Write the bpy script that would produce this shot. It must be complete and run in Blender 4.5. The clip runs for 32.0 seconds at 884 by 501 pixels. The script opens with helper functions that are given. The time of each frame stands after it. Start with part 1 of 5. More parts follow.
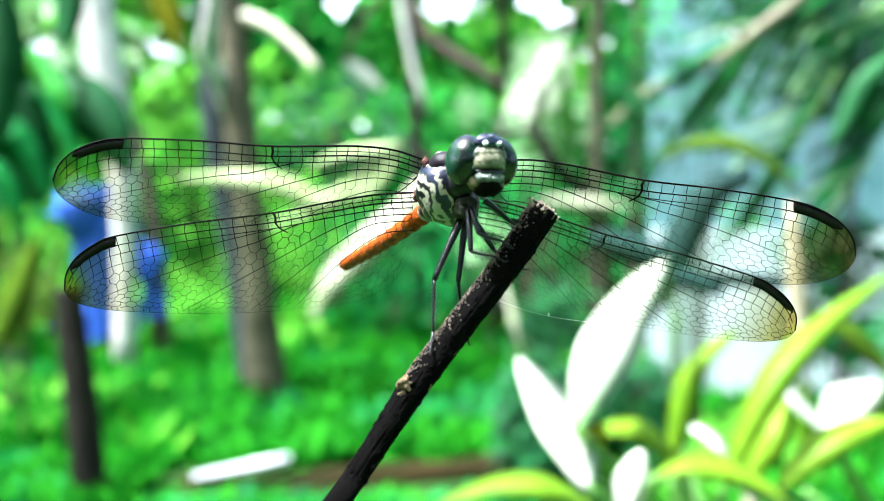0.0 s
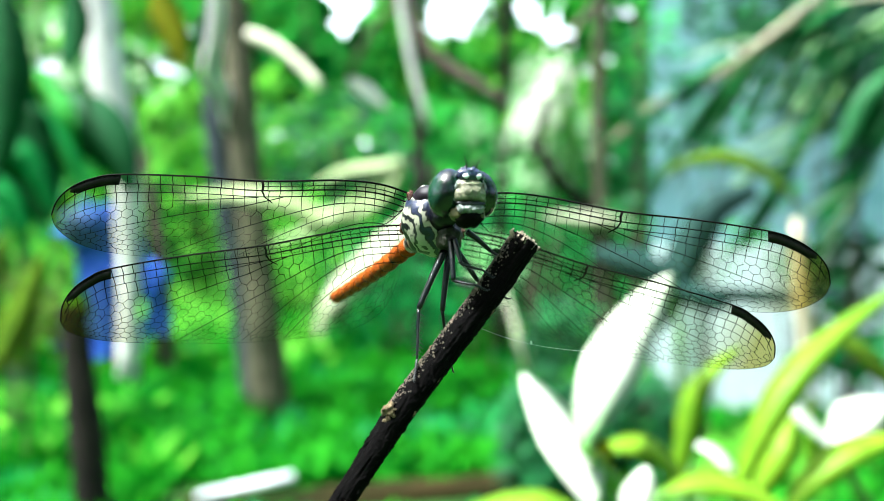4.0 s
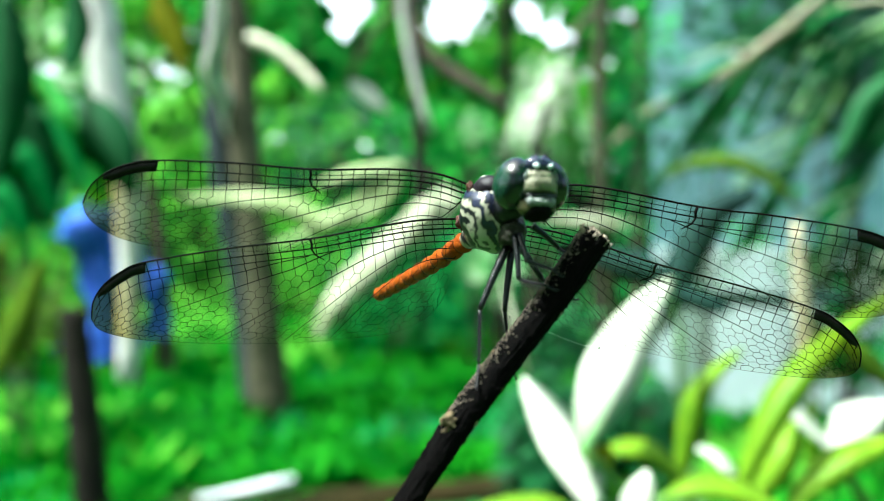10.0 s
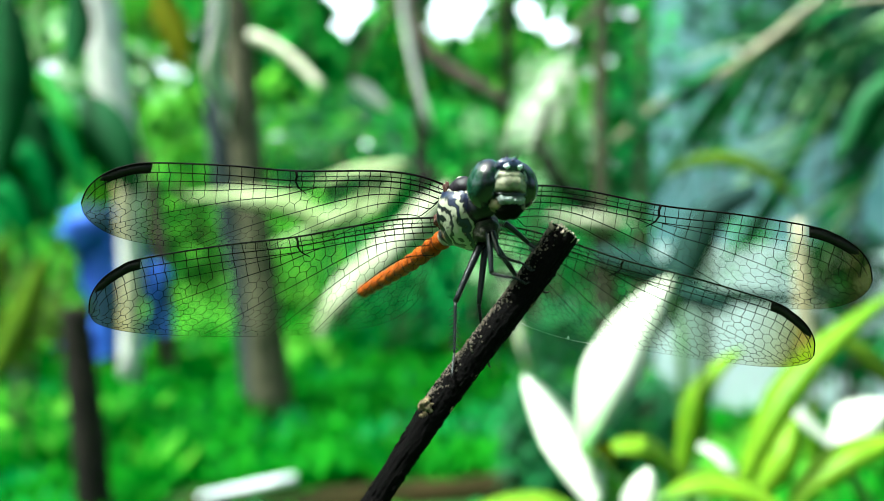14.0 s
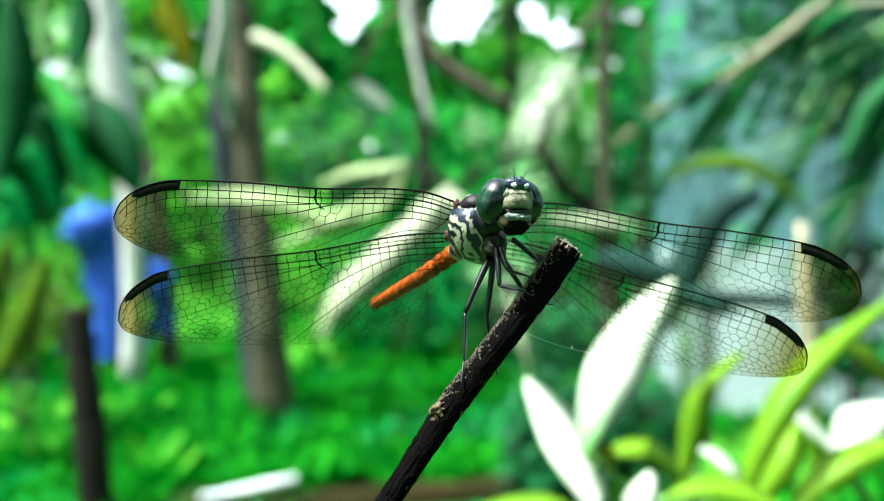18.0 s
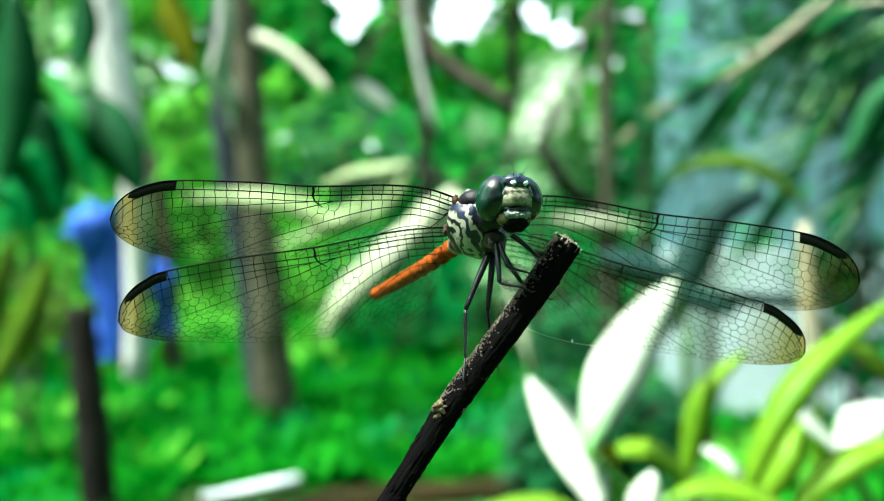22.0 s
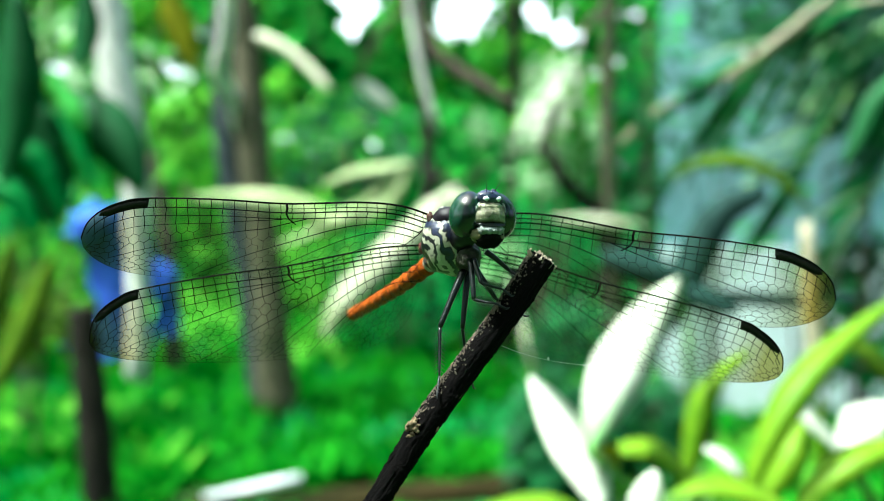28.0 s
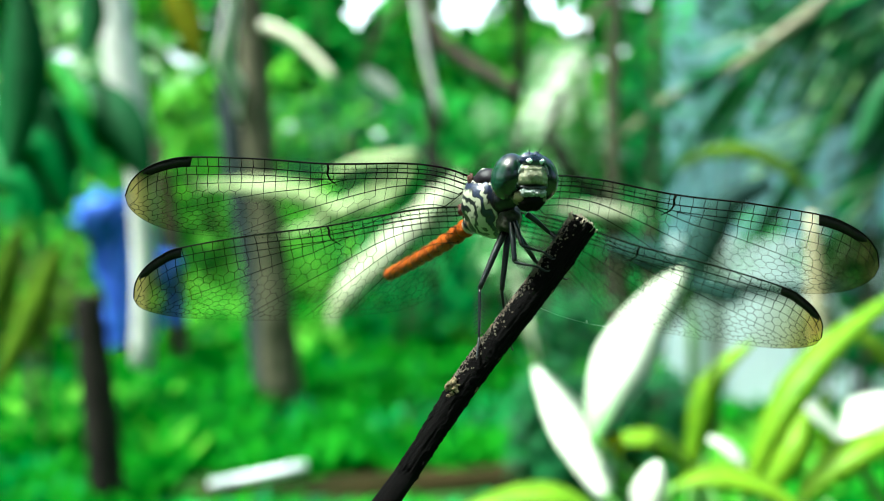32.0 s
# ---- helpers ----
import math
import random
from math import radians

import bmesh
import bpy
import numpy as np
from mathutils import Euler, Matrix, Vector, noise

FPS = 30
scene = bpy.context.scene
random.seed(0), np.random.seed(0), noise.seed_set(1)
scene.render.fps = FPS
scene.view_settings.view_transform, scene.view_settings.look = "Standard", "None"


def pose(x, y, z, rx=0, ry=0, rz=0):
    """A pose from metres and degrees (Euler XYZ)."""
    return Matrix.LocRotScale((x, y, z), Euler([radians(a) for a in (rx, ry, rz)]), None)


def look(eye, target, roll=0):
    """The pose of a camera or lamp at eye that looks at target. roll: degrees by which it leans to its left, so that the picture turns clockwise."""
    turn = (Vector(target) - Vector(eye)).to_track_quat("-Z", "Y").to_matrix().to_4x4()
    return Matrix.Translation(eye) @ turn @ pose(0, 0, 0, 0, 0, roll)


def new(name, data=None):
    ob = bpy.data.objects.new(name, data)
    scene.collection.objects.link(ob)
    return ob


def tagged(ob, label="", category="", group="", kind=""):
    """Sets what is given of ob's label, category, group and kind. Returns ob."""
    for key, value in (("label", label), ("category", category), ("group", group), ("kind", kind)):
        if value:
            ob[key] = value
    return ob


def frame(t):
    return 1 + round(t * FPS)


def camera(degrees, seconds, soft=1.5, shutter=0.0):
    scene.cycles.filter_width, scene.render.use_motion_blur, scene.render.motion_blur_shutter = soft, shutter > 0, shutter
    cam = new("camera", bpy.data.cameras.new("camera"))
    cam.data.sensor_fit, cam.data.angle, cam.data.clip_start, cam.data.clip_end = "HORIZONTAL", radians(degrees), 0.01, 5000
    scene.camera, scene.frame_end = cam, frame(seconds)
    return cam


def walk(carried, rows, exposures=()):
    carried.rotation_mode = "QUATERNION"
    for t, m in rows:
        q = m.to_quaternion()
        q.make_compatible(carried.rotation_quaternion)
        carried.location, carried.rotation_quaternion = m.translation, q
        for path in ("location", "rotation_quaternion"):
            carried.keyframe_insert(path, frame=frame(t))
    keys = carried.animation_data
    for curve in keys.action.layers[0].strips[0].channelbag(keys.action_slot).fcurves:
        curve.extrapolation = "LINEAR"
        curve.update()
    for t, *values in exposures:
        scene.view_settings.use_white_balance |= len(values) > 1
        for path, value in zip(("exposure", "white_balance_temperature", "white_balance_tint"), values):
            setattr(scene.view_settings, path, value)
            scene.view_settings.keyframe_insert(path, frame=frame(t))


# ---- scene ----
cam = camera(60, 32.0, 0.5)
cam.data.dof.use_dof = True
cam.data.dof.focus_distance = 0.0743
cam.data.dof.aperture_fstop = 17.0
cam.data.dof.aperture_blades = 0

WALK = [
    (0.0, pose(0, 0, 0.75, 88.68, -0.23, -0.36)),
    (0.5, pose(0, 0, 0.75, 88.86, -0.16, -0.31)),
    (1.0, pose(0, 0, 0.75, 89.01, -0.14, -0.28)),
    (1.5, pose(0, 0, 0.75, 89.15, -0.14, -0.24)),
    (2.0, pose(0, 0, 0.75, 89.31, -0.09, -0.19)),
    (2.5, pose(0, 0, 0.75, 89.47, -0.05, -0.14)),
    (3.0, pose(0, 0, 0.75, 89.62, -0.03, -0.13)),
    (3.5, pose(0, 0, 0.75, 89.79, -0.00, -0.10)),
    (5.5, pose(0, 0, 0.75, 90.02, -0.01, -0.05)),
    (6.0, pose(0, 0, 0.75, 90.02, -0.01, -0.06)),
    (6.5, pose(0, 0, 0.75, 90.05, -0.03, -0.07)),
    (7.0, pose(0, 0, 0.75, 90.09, -0.04, -0.08)),
    (7.5, pose(0, 0, 0.75, 90.13, -0.06, -0.08)),
    (8.0, pose(0, 0, 0.75, 90.15, -0.06, -0.07)),
    (8.5, pose(0, 0, 0.75, 90.15, -0.05, -0.06)),
    (9.0, pose(0, 0, 0.75, 90.15, -0.04, -0.05)),
    (9.5, pose(0, 0, 0.75, 90.14, -0.02, -0.05)),
    (10.0, pose(0, 0, 0.75, 90.14, -0.01, -0.05)),
    (10.5, pose(0, 0, 0.75, 90.12, 0.02, -0.04)),
    (11.0, pose(0, 0, 0.75, 90.09, 0.03, -0.03)),
    (11.5, pose(0, 0, 0.75, 90.05, 0.00, -0.02)),
    (12.0, pose(0, 0, 0.75, 90.02, -0.03, -0.01)),
    (12.5, pose(0, 0, 0.75, 89.99, -0.04, 0.00)),
    (13.0, pose(0, 0, 0.75, 89.99, -0.03, 0.00)),
    (13.5, pose(0, 0, 0.75, 89.99, -0.01, 0.01)),
    (14.0, pose(0, 0, 0.75, 90.00, 0.01, 0.04)),
    (14.5, pose(0, 0, 0.75, 90.05, 0.06, 0.07)),
    (16.5, pose(0, 0, 0.75, 90.08, -0.14, 0.15)),
    (17.0, pose(0, 0, 0.75, 90.08, -0.17, 0.20)),
    (17.5, pose(0, 0, 0.75, 90.10, -0.21, 0.22)),
    (18.0, pose(0, 0, 0.75, 90.13, -0.24, 0.22)),
    (18.5, pose(0, 0, 0.75, 90.17, -0.26, 0.23)),
    (19.0, pose(0, 0, 0.75, 90.19, -0.25, 0.26)),
    (19.5, pose(0, 0, 0.75, 90.21, -0.24, 0.27)),
    (20.0, pose(0, 0, 0.75, 90.22, -0.25, 0.29)),
    (20.5, pose(0, 0, 0.75, 90.21, -0.24, 0.33)),
    (21.0, pose(0, 0, 0.75, 90.17, -0.22, 0.37)),
    (21.5, pose(0, 0, 0.75, 90.13, -0.22, 0.38)),
    (22.0, pose(0, 0, 0.75, 90.11, -0.22, 0.39)),
    (22.5, pose(0, 0, 0.75, 90.09, -0.19, 0.40)),
    (23.0, pose(0, 0, 0.75, 90.06, -0.15, 0.40)),
    (23.5, pose(0, 0, 0.75, 90.02, -0.11, 0.40)),
    (24.0, pose(0, 0, 0.75, 90.00, -0.08, 0.41)),
    (24.5, pose(0, 0, 0.75, 90.00, -0.07, 0.42)),
    (25.0, pose(0, 0, 0.75, 90.02, -0.07, 0.43)),
    (25.5, pose(0, 0, 0.75, 90.05, -0.08, 0.44)),
    (27.5, pose(0, 0, 0.75, 90.12, -0.14, 0.46)),
    (28.0, pose(0, 0, 0.75, 90.07, -0.15, 0.51)),
    (28.5, pose(0, 0, 0.75, 90.03, -0.15, 0.56)),
    (29.0, pose(0, 0, 0.75, 89.99, -0.17, 0.59)),
    (29.5, pose(0, 0, 0.75, 89.93, -0.20, 0.63)),
    (30.0, pose(0, 0, 0.75, 89.87, -0.20, 0.68)),
    (30.5, pose(0, 0, 0.75, 89.77, -0.20, 0.74)),
    (31.0, pose(0, 0, 0.75, 89.62, -0.24, 0.80)),
    (31.5, pose(0, 0, 0.75, 89.45, -0.30, 0.84)),
    (32.0, pose(0, 0, 0.75, 89.29, -0.36, 0.85)),
]

walk(cam, WALK, [(0, 2.19, 5660, 9), (3.5, 2.06, 5760, 4), (6, 1.71, 5760, -2), (7, 1.66, 5760, -3), (8, 1.70, 5710, -2), (9, 1.61, 5760, -5), (12, 1.62, 5760, -5), (13, 1.76, 5710, 0), (14, 1.61, 5810, -8),
                 (17, 1.60, 5860, -10), (18, 1.62, 5810, -7), (20, 1.59, 5810, -9), (20.7, 1.59, 5810, -9), (21, 1.83, 5760, 0), (21.4, 1.60, 5810, -9), (24, 1.59, 5810, -7), (25, 1.74, 5810, -3), (25.5, 1.63, 5810, -6), (28, 1.60, 5810, -8), (32, 1.59, 5810, -9)])

# ---- light ----
SUN_UP, SUN_ROUND = 64, -110
world = bpy.data.worlds.new("world")
scene.world = world
world.use_nodes = True
wn = world.node_tree
sky = wn.nodes.new("ShaderNodeTexSky")
sky.sky_type = "NISHITA"
sky.sun_disc = False
sky.sun_elevation, sky.sun_rotation = radians(SUN_UP), radians(SUN_ROUND)
sky.air_density, sky.dust_density, sky.ozone_density = 1.0, 8.0, 0.6
wn.links.new(sky.outputs["Color"], wn.nodes["Background"].inputs["Color"])
wn.nodes["Background"].inputs["Strength"].default_value = 0.15
sun = new("sun", bpy.data.lights.new("sun", "SUN"))
sun.data.energy, sun.data.angle, sun.data.color = 4.5, radians(0.6), (1.0, 0.97, 0.91)
su, sr = radians(SUN_UP), radians(SUN_ROUND)
sun.matrix_world = look((math.sin(sr) * math.cos(su) * 20, math.cos(sr) * math.cos(su) * 20, math.sin(su) * 20), (0, 0, 0))

# ---- materials ----


def mat(name, dark, light, rough=0.6, size=20.0, bump=0.0, metal=0.0, through_light=0.0, spec=0.5, random_tint=0.0, coat=0.0, fleck=None):
    """A surface between two colours by two scales of noise, with relief and, for leaves, light that shines through."""
    m = bpy.data.materials.new(name)
    m.use_nodes = True
    nt = m.node_tree
    n, l = nt.nodes, nt.links
    b = n["Principled BSDF"]
    co = n.new("ShaderNodeTexCoord")
    n1, n2 = n.new("ShaderNodeTexNoise"), n.new("ShaderNodeTexNoise")
    n1.inputs["Scale"].default_value, n2.inputs["Scale"].default_value = size, size * 7.3
    n1.inputs["Detail"].default_value, n2.inputs["Detail"].default_value = 4, 3
    l.new(co.outputs["Object"], n1.inputs["Vector"])
    l.new(co.outputs["Object"], n2.inputs["Vector"])
    mixv = n.new("ShaderNodeMix")
    mixv.inputs["Factor"].default_value = 0.35
    l.new(n1.outputs["Fac"], mixv.inputs["A"])
    l.new(n2.outputs["Fac"], mixv.inputs["B"])
    value = mixv.outputs["Result"]
    if random_tint:
        geo = n.new("ShaderNodeNewGeometry")
        add = n.new("ShaderNodeMath")
        add.operation = "MULTIPLY_ADD"
        l.new(geo.outputs["Random Per Island"], add.inputs[0])
        add.inputs[1].default_value = random_tint
        l.new(value, add.inputs[2])
        sub = n.new("ShaderNodeMath")
        sub.operation = "SUBTRACT"
        l.new(add.outputs[0], sub.inputs[0])
        sub.inputs[1].default_value = random_tint / 2
        value = sub.outputs[0]
    ramp = n.new("ShaderNodeValToRGB")
    ramp.color_ramp.elements[0].position, ramp.color_ramp.elements[1].position = 0.3, 0.7
    ramp.color_ramp.elements[0].color, ramp.color_ramp.elements[1].color = (*dark, 1), (*light, 1)
    if fleck:
        ramp.color_ramp.elements.new(0.54).color = (*light, 1)
        ramp.color_ramp.elements[2].color, ramp.color_ramp.elements[2].position = (*fleck, 1), 0.66
    l.new(value, ramp.inputs["Fac"])
    l.new(ramp.outputs["Color"], b.inputs["Base Color"])
    b.inputs["Roughness"].default_value, b.inputs["Metallic"].default_value = rough, metal
    b.inputs["Specular IOR Level"].default_value = spec
    b.inputs["Coat Weight"].default_value = coat
    if bump:
        bp = n.new("ShaderNodeBump")
        bp.inputs["Strength"].default_value = 0.8
        bp.inputs["Distance"].default_value = bump
        l.new(n2.outputs["Fac"], bp.inputs["Height"])
        l.new(bp.outputs["Normal"], b.inputs["Normal"])
    if through_light:
        tr, mx = n.new("ShaderNodeBsdfTranslucent"), n.new("ShaderNodeMixShader")
        l.new(ramp.outputs["Color"], tr.inputs["Color"])
        mx.inputs["Fac"].default_value = through_light
        l.new(b.outputs["BSDF"], mx.inputs[1])
        l.new(tr.outputs["BSDF"], mx.inputs[2])
        l.new(mx.outputs["Shader"], n["Material Output"].inputs["Surface"])
    return m


GRASS = mat("grass", (0.006, 0.095, 0.004), (0.032, 0.25, 0.008), 0.7, 3, through_light=0.4, random_tint=0.5, spec=0.05)
SOIL = mat("soil", (0.012, 0.03, 0.008), (0.03, 0.09, 0.015), 0.95, 1.5, 0.02, spec=0.05)
LEAF = mat("leaf", (0.011, 0.15, 0.022), (0.085, 0.46, 0.06), 0.6, 0.9, through_light=0.55, random_tint=0.9, spec=0.1)
LEAF_YELLOW = mat("leaf_yellow", (0.06, 0.27, 0.016), (0.20, 0.58, 0.05), 0.6, 1.1, through_light=0.55, random_tint=0.8, spec=0.1)
LEAF_TEAL = mat("leaf_teal", (0.004, 0.10, 0.022), (0.032, 0.32, 0.062), 0.5, 1.1, through_light=0.4, random_tint=0.8, spec=0.12)
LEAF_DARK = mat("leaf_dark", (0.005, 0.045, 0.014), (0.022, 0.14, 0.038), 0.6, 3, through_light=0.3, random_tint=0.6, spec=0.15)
LEAF_OLIVE = mat("leaf_olive", (0.026, 0.075, 0.004), (0.11, 0.20, 0.010), 0.6, 9, through_light=0.5, spec=0.1)
LEAF_LIME = mat("leaf_lime", (0.085, 0.24, 0.004), (0.29, 0.48, 0.016), 0.5, 14, through_light=0.45, spec=0.3)
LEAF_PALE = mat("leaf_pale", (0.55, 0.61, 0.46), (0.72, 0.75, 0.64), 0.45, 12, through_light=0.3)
GLINT_WHITE = mat("glint_bead", (0.78, 0.84, 0.82), (0.88, 0.92, 0.90), 0.5, 30, through_light=0.3)
LEAF_FADE = mat("leaf_fade", (0.55, 0.61, 0.46), (0.72, 0.75, 0.64), 0.45, 12, through_light=0.3)
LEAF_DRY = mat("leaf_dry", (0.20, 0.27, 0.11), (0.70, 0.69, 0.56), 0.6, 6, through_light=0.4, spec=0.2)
BARK_PALE = mat("bark_pale", (0.36, 0.36, 0.34), (0.78, 0.77, 0.72), 0.85, 9, 0.01, spec=0.2)
BARK_GREY = mat("bark_grey", (0.010, 0.018, 0.009), (0.080, 0.076, 0.046), 0.9, 5, 0.015, spec=0.1)
BARK_TAN = mat("bark_tan", (0.013, 0.021, 0.008), (0.135, 0.12, 0.08), 0.9, 4, 0.015, spec=0.1)
BARK_SHADED = mat("bark_shaded", (0.012, 0.020, 0.024), (0.040, 0.055, 0.062), 0.85, 6, 0.015, spec=0.2)
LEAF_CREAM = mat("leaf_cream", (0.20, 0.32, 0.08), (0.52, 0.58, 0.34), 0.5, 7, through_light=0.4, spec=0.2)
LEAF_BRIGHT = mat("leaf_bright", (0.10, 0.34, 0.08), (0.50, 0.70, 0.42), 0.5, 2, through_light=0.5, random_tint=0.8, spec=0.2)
STEM_CREAM = mat("stem_cream", (0.34, 0.36, 0.22), (0.78, 0.74, 0.60), 0.7, 6, 0.004, spec=0.2)
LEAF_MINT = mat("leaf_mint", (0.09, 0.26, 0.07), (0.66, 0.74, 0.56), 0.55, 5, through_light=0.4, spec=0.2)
LEAF_AMBER = mat("leaf_amber", (0.16, 0.20, 0.006), (0.40, 0.38, 0.012), 0.6, 9, through_light=0.5, spec=0.1)
BARK_DARK = mat("bark_dark", (0.006, 0.005, 0.004), (0.024, 0.020, 0.015), 0.9, 9, 0.015, spec=0.15)
BARK_MOSSY = mat("bark_mossy", (0.004, 0.009, 0.002), (0.030, 0.021, 0.008), 0.95, 7, 0.02, spec=0.05)
STEM_TEAL = mat("stem_teal", (0.003, 0.016, 0.014), (0.012, 0.042, 0.036), 0.85, 14, spec=0.2)
BARK_BROWN = mat("bark_brown", (0.045, 0.034, 0.026), (0.13, 0.10, 0.075), 0.85, 9, 0.01, spec=0.2)
STEM_PALE = mat("stem_pale", (0.24, 0.21, 0.14), (0.44, 0.40, 0.29), 0.7, 12, spec=0.2)
STEM_GREEN = mat("stem_green", (0.06, 0.18, 0.03), (0.16, 0.36, 0.06), 0.5, 12, through_light=0.1)
CLOTH = mat("cloth", (0.015, 0.06, 0.42), (0.05, 0.16, 0.70), 0.8, 14, 0.002)
PAINT = mat("paint", (0.09, 0.22, 0.25), (0.26, 0.42, 0.47), 0.7, 1.6, 0.004, spec=0.2)
PAINT_GLOW = mat("paint_glow", (0.56, 0.68, 0.73), (0.72, 0.81, 0.85), 0.7, 2.5, 0.004, spec=0.2)
WHITE = mat("white_paint", (0.42, 0.46, 0.47), (0.60, 0.64, 0.65), 0.5, 12)
# the insect and its twig: sizes of grain in metres, hence the large scales
TWIG = mat("twig_bark", (0.0007, 0.0005, 0.0006), (0.0026, 0.0019, 0.0018), 0.8, 1500, 0.0005, spec=0.06)
TWIG_RIM = mat("twig_rim", (0.004, 0.003, 0.003), (0.26, 0.21, 0.15), 0.7, 2600, 0.0003, spec=0.3)
TWIG_WOOD = mat("twig_wood", (0.03, 0.02, 0.014), (0.72, 0.60, 0.45), 0.85, 2200, 0.0003, spec=0.2)
TWIG_KNOT = mat("twig_knot", (0.012, 0.008, 0.004), (0.34, 0.26, 0.15), 0.85, 1900, 0.0003, spec=0.1)
SILK = mat("spider_silk", (0.45, 0.47, 0.45), (0.75, 0.78, 0.75), 0.4, 900, spec=0.5)
CHITIN = mat("black_chitin", (0.0008, 0.0009, 0.0014), (0.003, 0.0035, 0.006), 0.28, 900, 0.00006, spec=0.4)
CHEST = mat("chest_mottled", (0.0015, 0.0015, 0.002), (0.060, 0.056, 0.040), 0.5, 700, 0.0001, spec=0.25)
VEIN = mat("vein", (0.0015, 0.0012, 0.001), (0.004, 0.003, 0.0025), 0.7, 900, spec=0.06)
STIGMA = mat("stigma", (0.003, 0.003, 0.003), (0.012, 0.010, 0.008), 0.6, 900, spec=0.2)
ORANGE = mat("abdomen_orange", (0.07, 0.010, 0.0005), (0.44, 0.090, 0.001), 0.55, 900, 0.0003, spec=0.08)
RIM_DARK = mat("abdomen_rim", (0.016, 0.006, 0.003), (0.05, 0.016, 0.006), 0.6, 900, spec=0.08)
SHIELD = mat("back_brown", (0.003, 0.002, 0.004), (0.012, 0.008, 0.012), 0.5, 500, 0.00003, spec=0.15)
HINGE = mat("wing_hinge", (0.012, 0.004, 0.002), (0.10, 0.020, 0.006), 0.45, 1500, 0.0002, spec=0.3)
FACE = mat("face_olive", (0.08, 0.08, 0.045), (0.34, 0.32, 0.21), 0.38, 1100, 0.0001)
LABRUM = mat("lip_white", (0.12, 0.14, 0.13), (0.42, 0.46, 0.43), 0.4, 1300, 0.0004)
CHIN = mat("chin_yellow", (0.03, 0.03, 0.008), (0.13, 0.115, 0.035), 0.5, 1200)
VERTEX = mat("brow_blue_black", (0.006, 0.008, 0.02), (0.02, 0.025, 0.06), 0.16, 900, spec=0.8)
SPOT = mat("brow_spot", (0.6, 0.66, 0.72), (0.8, 0.84, 0.88), 0.25, 900)


def fade_to_green(m):
    """A white variegated leaf that turns green towards its base."""
    n, l = m.node_tree.nodes, m.node_tree.links
    co, sep, rise, mix = n.new("ShaderNodeTexCoord"), n.new("ShaderNodeSeparateXYZ"), n.new("ShaderNodeMapRange"), n.new("ShaderNodeMix")
    mix.data_type = "RGBA"
    l.new(co.outputs["Generated"], sep.inputs[0])
    l.new(sep.outputs["Z"], rise.inputs["Value"])
    rise.inputs["From Min"].default_value, rise.inputs["From Max"].default_value = 0.02, 0.36
    l.new(rise.outputs["Result"], mix.inputs["Factor"])
    mix.inputs["A"].default_value = (0.10, 0.30, 0.05, 1)
    ramp, b, tr = n["Color Ramp"], n["Principled BSDF"], n["Translucent BSDF"]
    l.new(ramp.outputs["Color"], mix.inputs["B"])
    l.new(mix.outputs["Result"], b.inputs["Base Color"])
    l.new(mix.outputs["Result"], tr.inputs["Color"])


fade_to_green(LEAF_FADE)


def eye_mat():
    """Compound eye: dark green with paler and darker bands, a glossy skin and minute facets."""
    m = mat("compound_eye", (0.004, 0.02, 0.016), (0.03, 0.10, 0.07), 0.20, 260, spec=0.55, coat=0.22)
    n, l = m.node_tree.nodes, m.node_tree.links
    co, wave, ramp, b = n.new("ShaderNodeTexCoord"), n.new("ShaderNodeTexWave"), n.new("ShaderNodeValToRGB"), n["Principled BSDF"]
    wave.bands_direction = "X"
    wave.inputs["Scale"].default_value, wave.inputs["Distortion"].default_value = 150, 3.0
    l.new(co.outputs["Object"], wave.inputs["Vector"])
    ramp.color_ramp.elements[0].color, ramp.color_ramp.elements[1].color = (0.001, 0.003, 0.003, 1), (0.007, 0.030, 0.018, 1)
    ramp.color_ramp.elements[0].position, ramp.color_ramp.elements[1].position = 0.45, 0.95
    l.new(wave.outputs["Fac"], ramp.inputs["Fac"])
    l.new(ramp.outputs["Color"], b.inputs["Base Color"])
    cells, bp = n.new("ShaderNodeTexVoronoi"), n.new("ShaderNodeBump")
    cells.inputs["Scale"].default_value = 14000
    bp.inputs["Strength"].default_value, bp.inputs["Distance"].default_value = 0.15, 0.00001
    l.new(co.outputs["Object"], cells.inputs["Vector"])
    l.new(cells.outputs["Distance"], bp.inputs["Height"])
    l.new(bp.outputs["Normal"], b.inputs["Normal"])
    return m


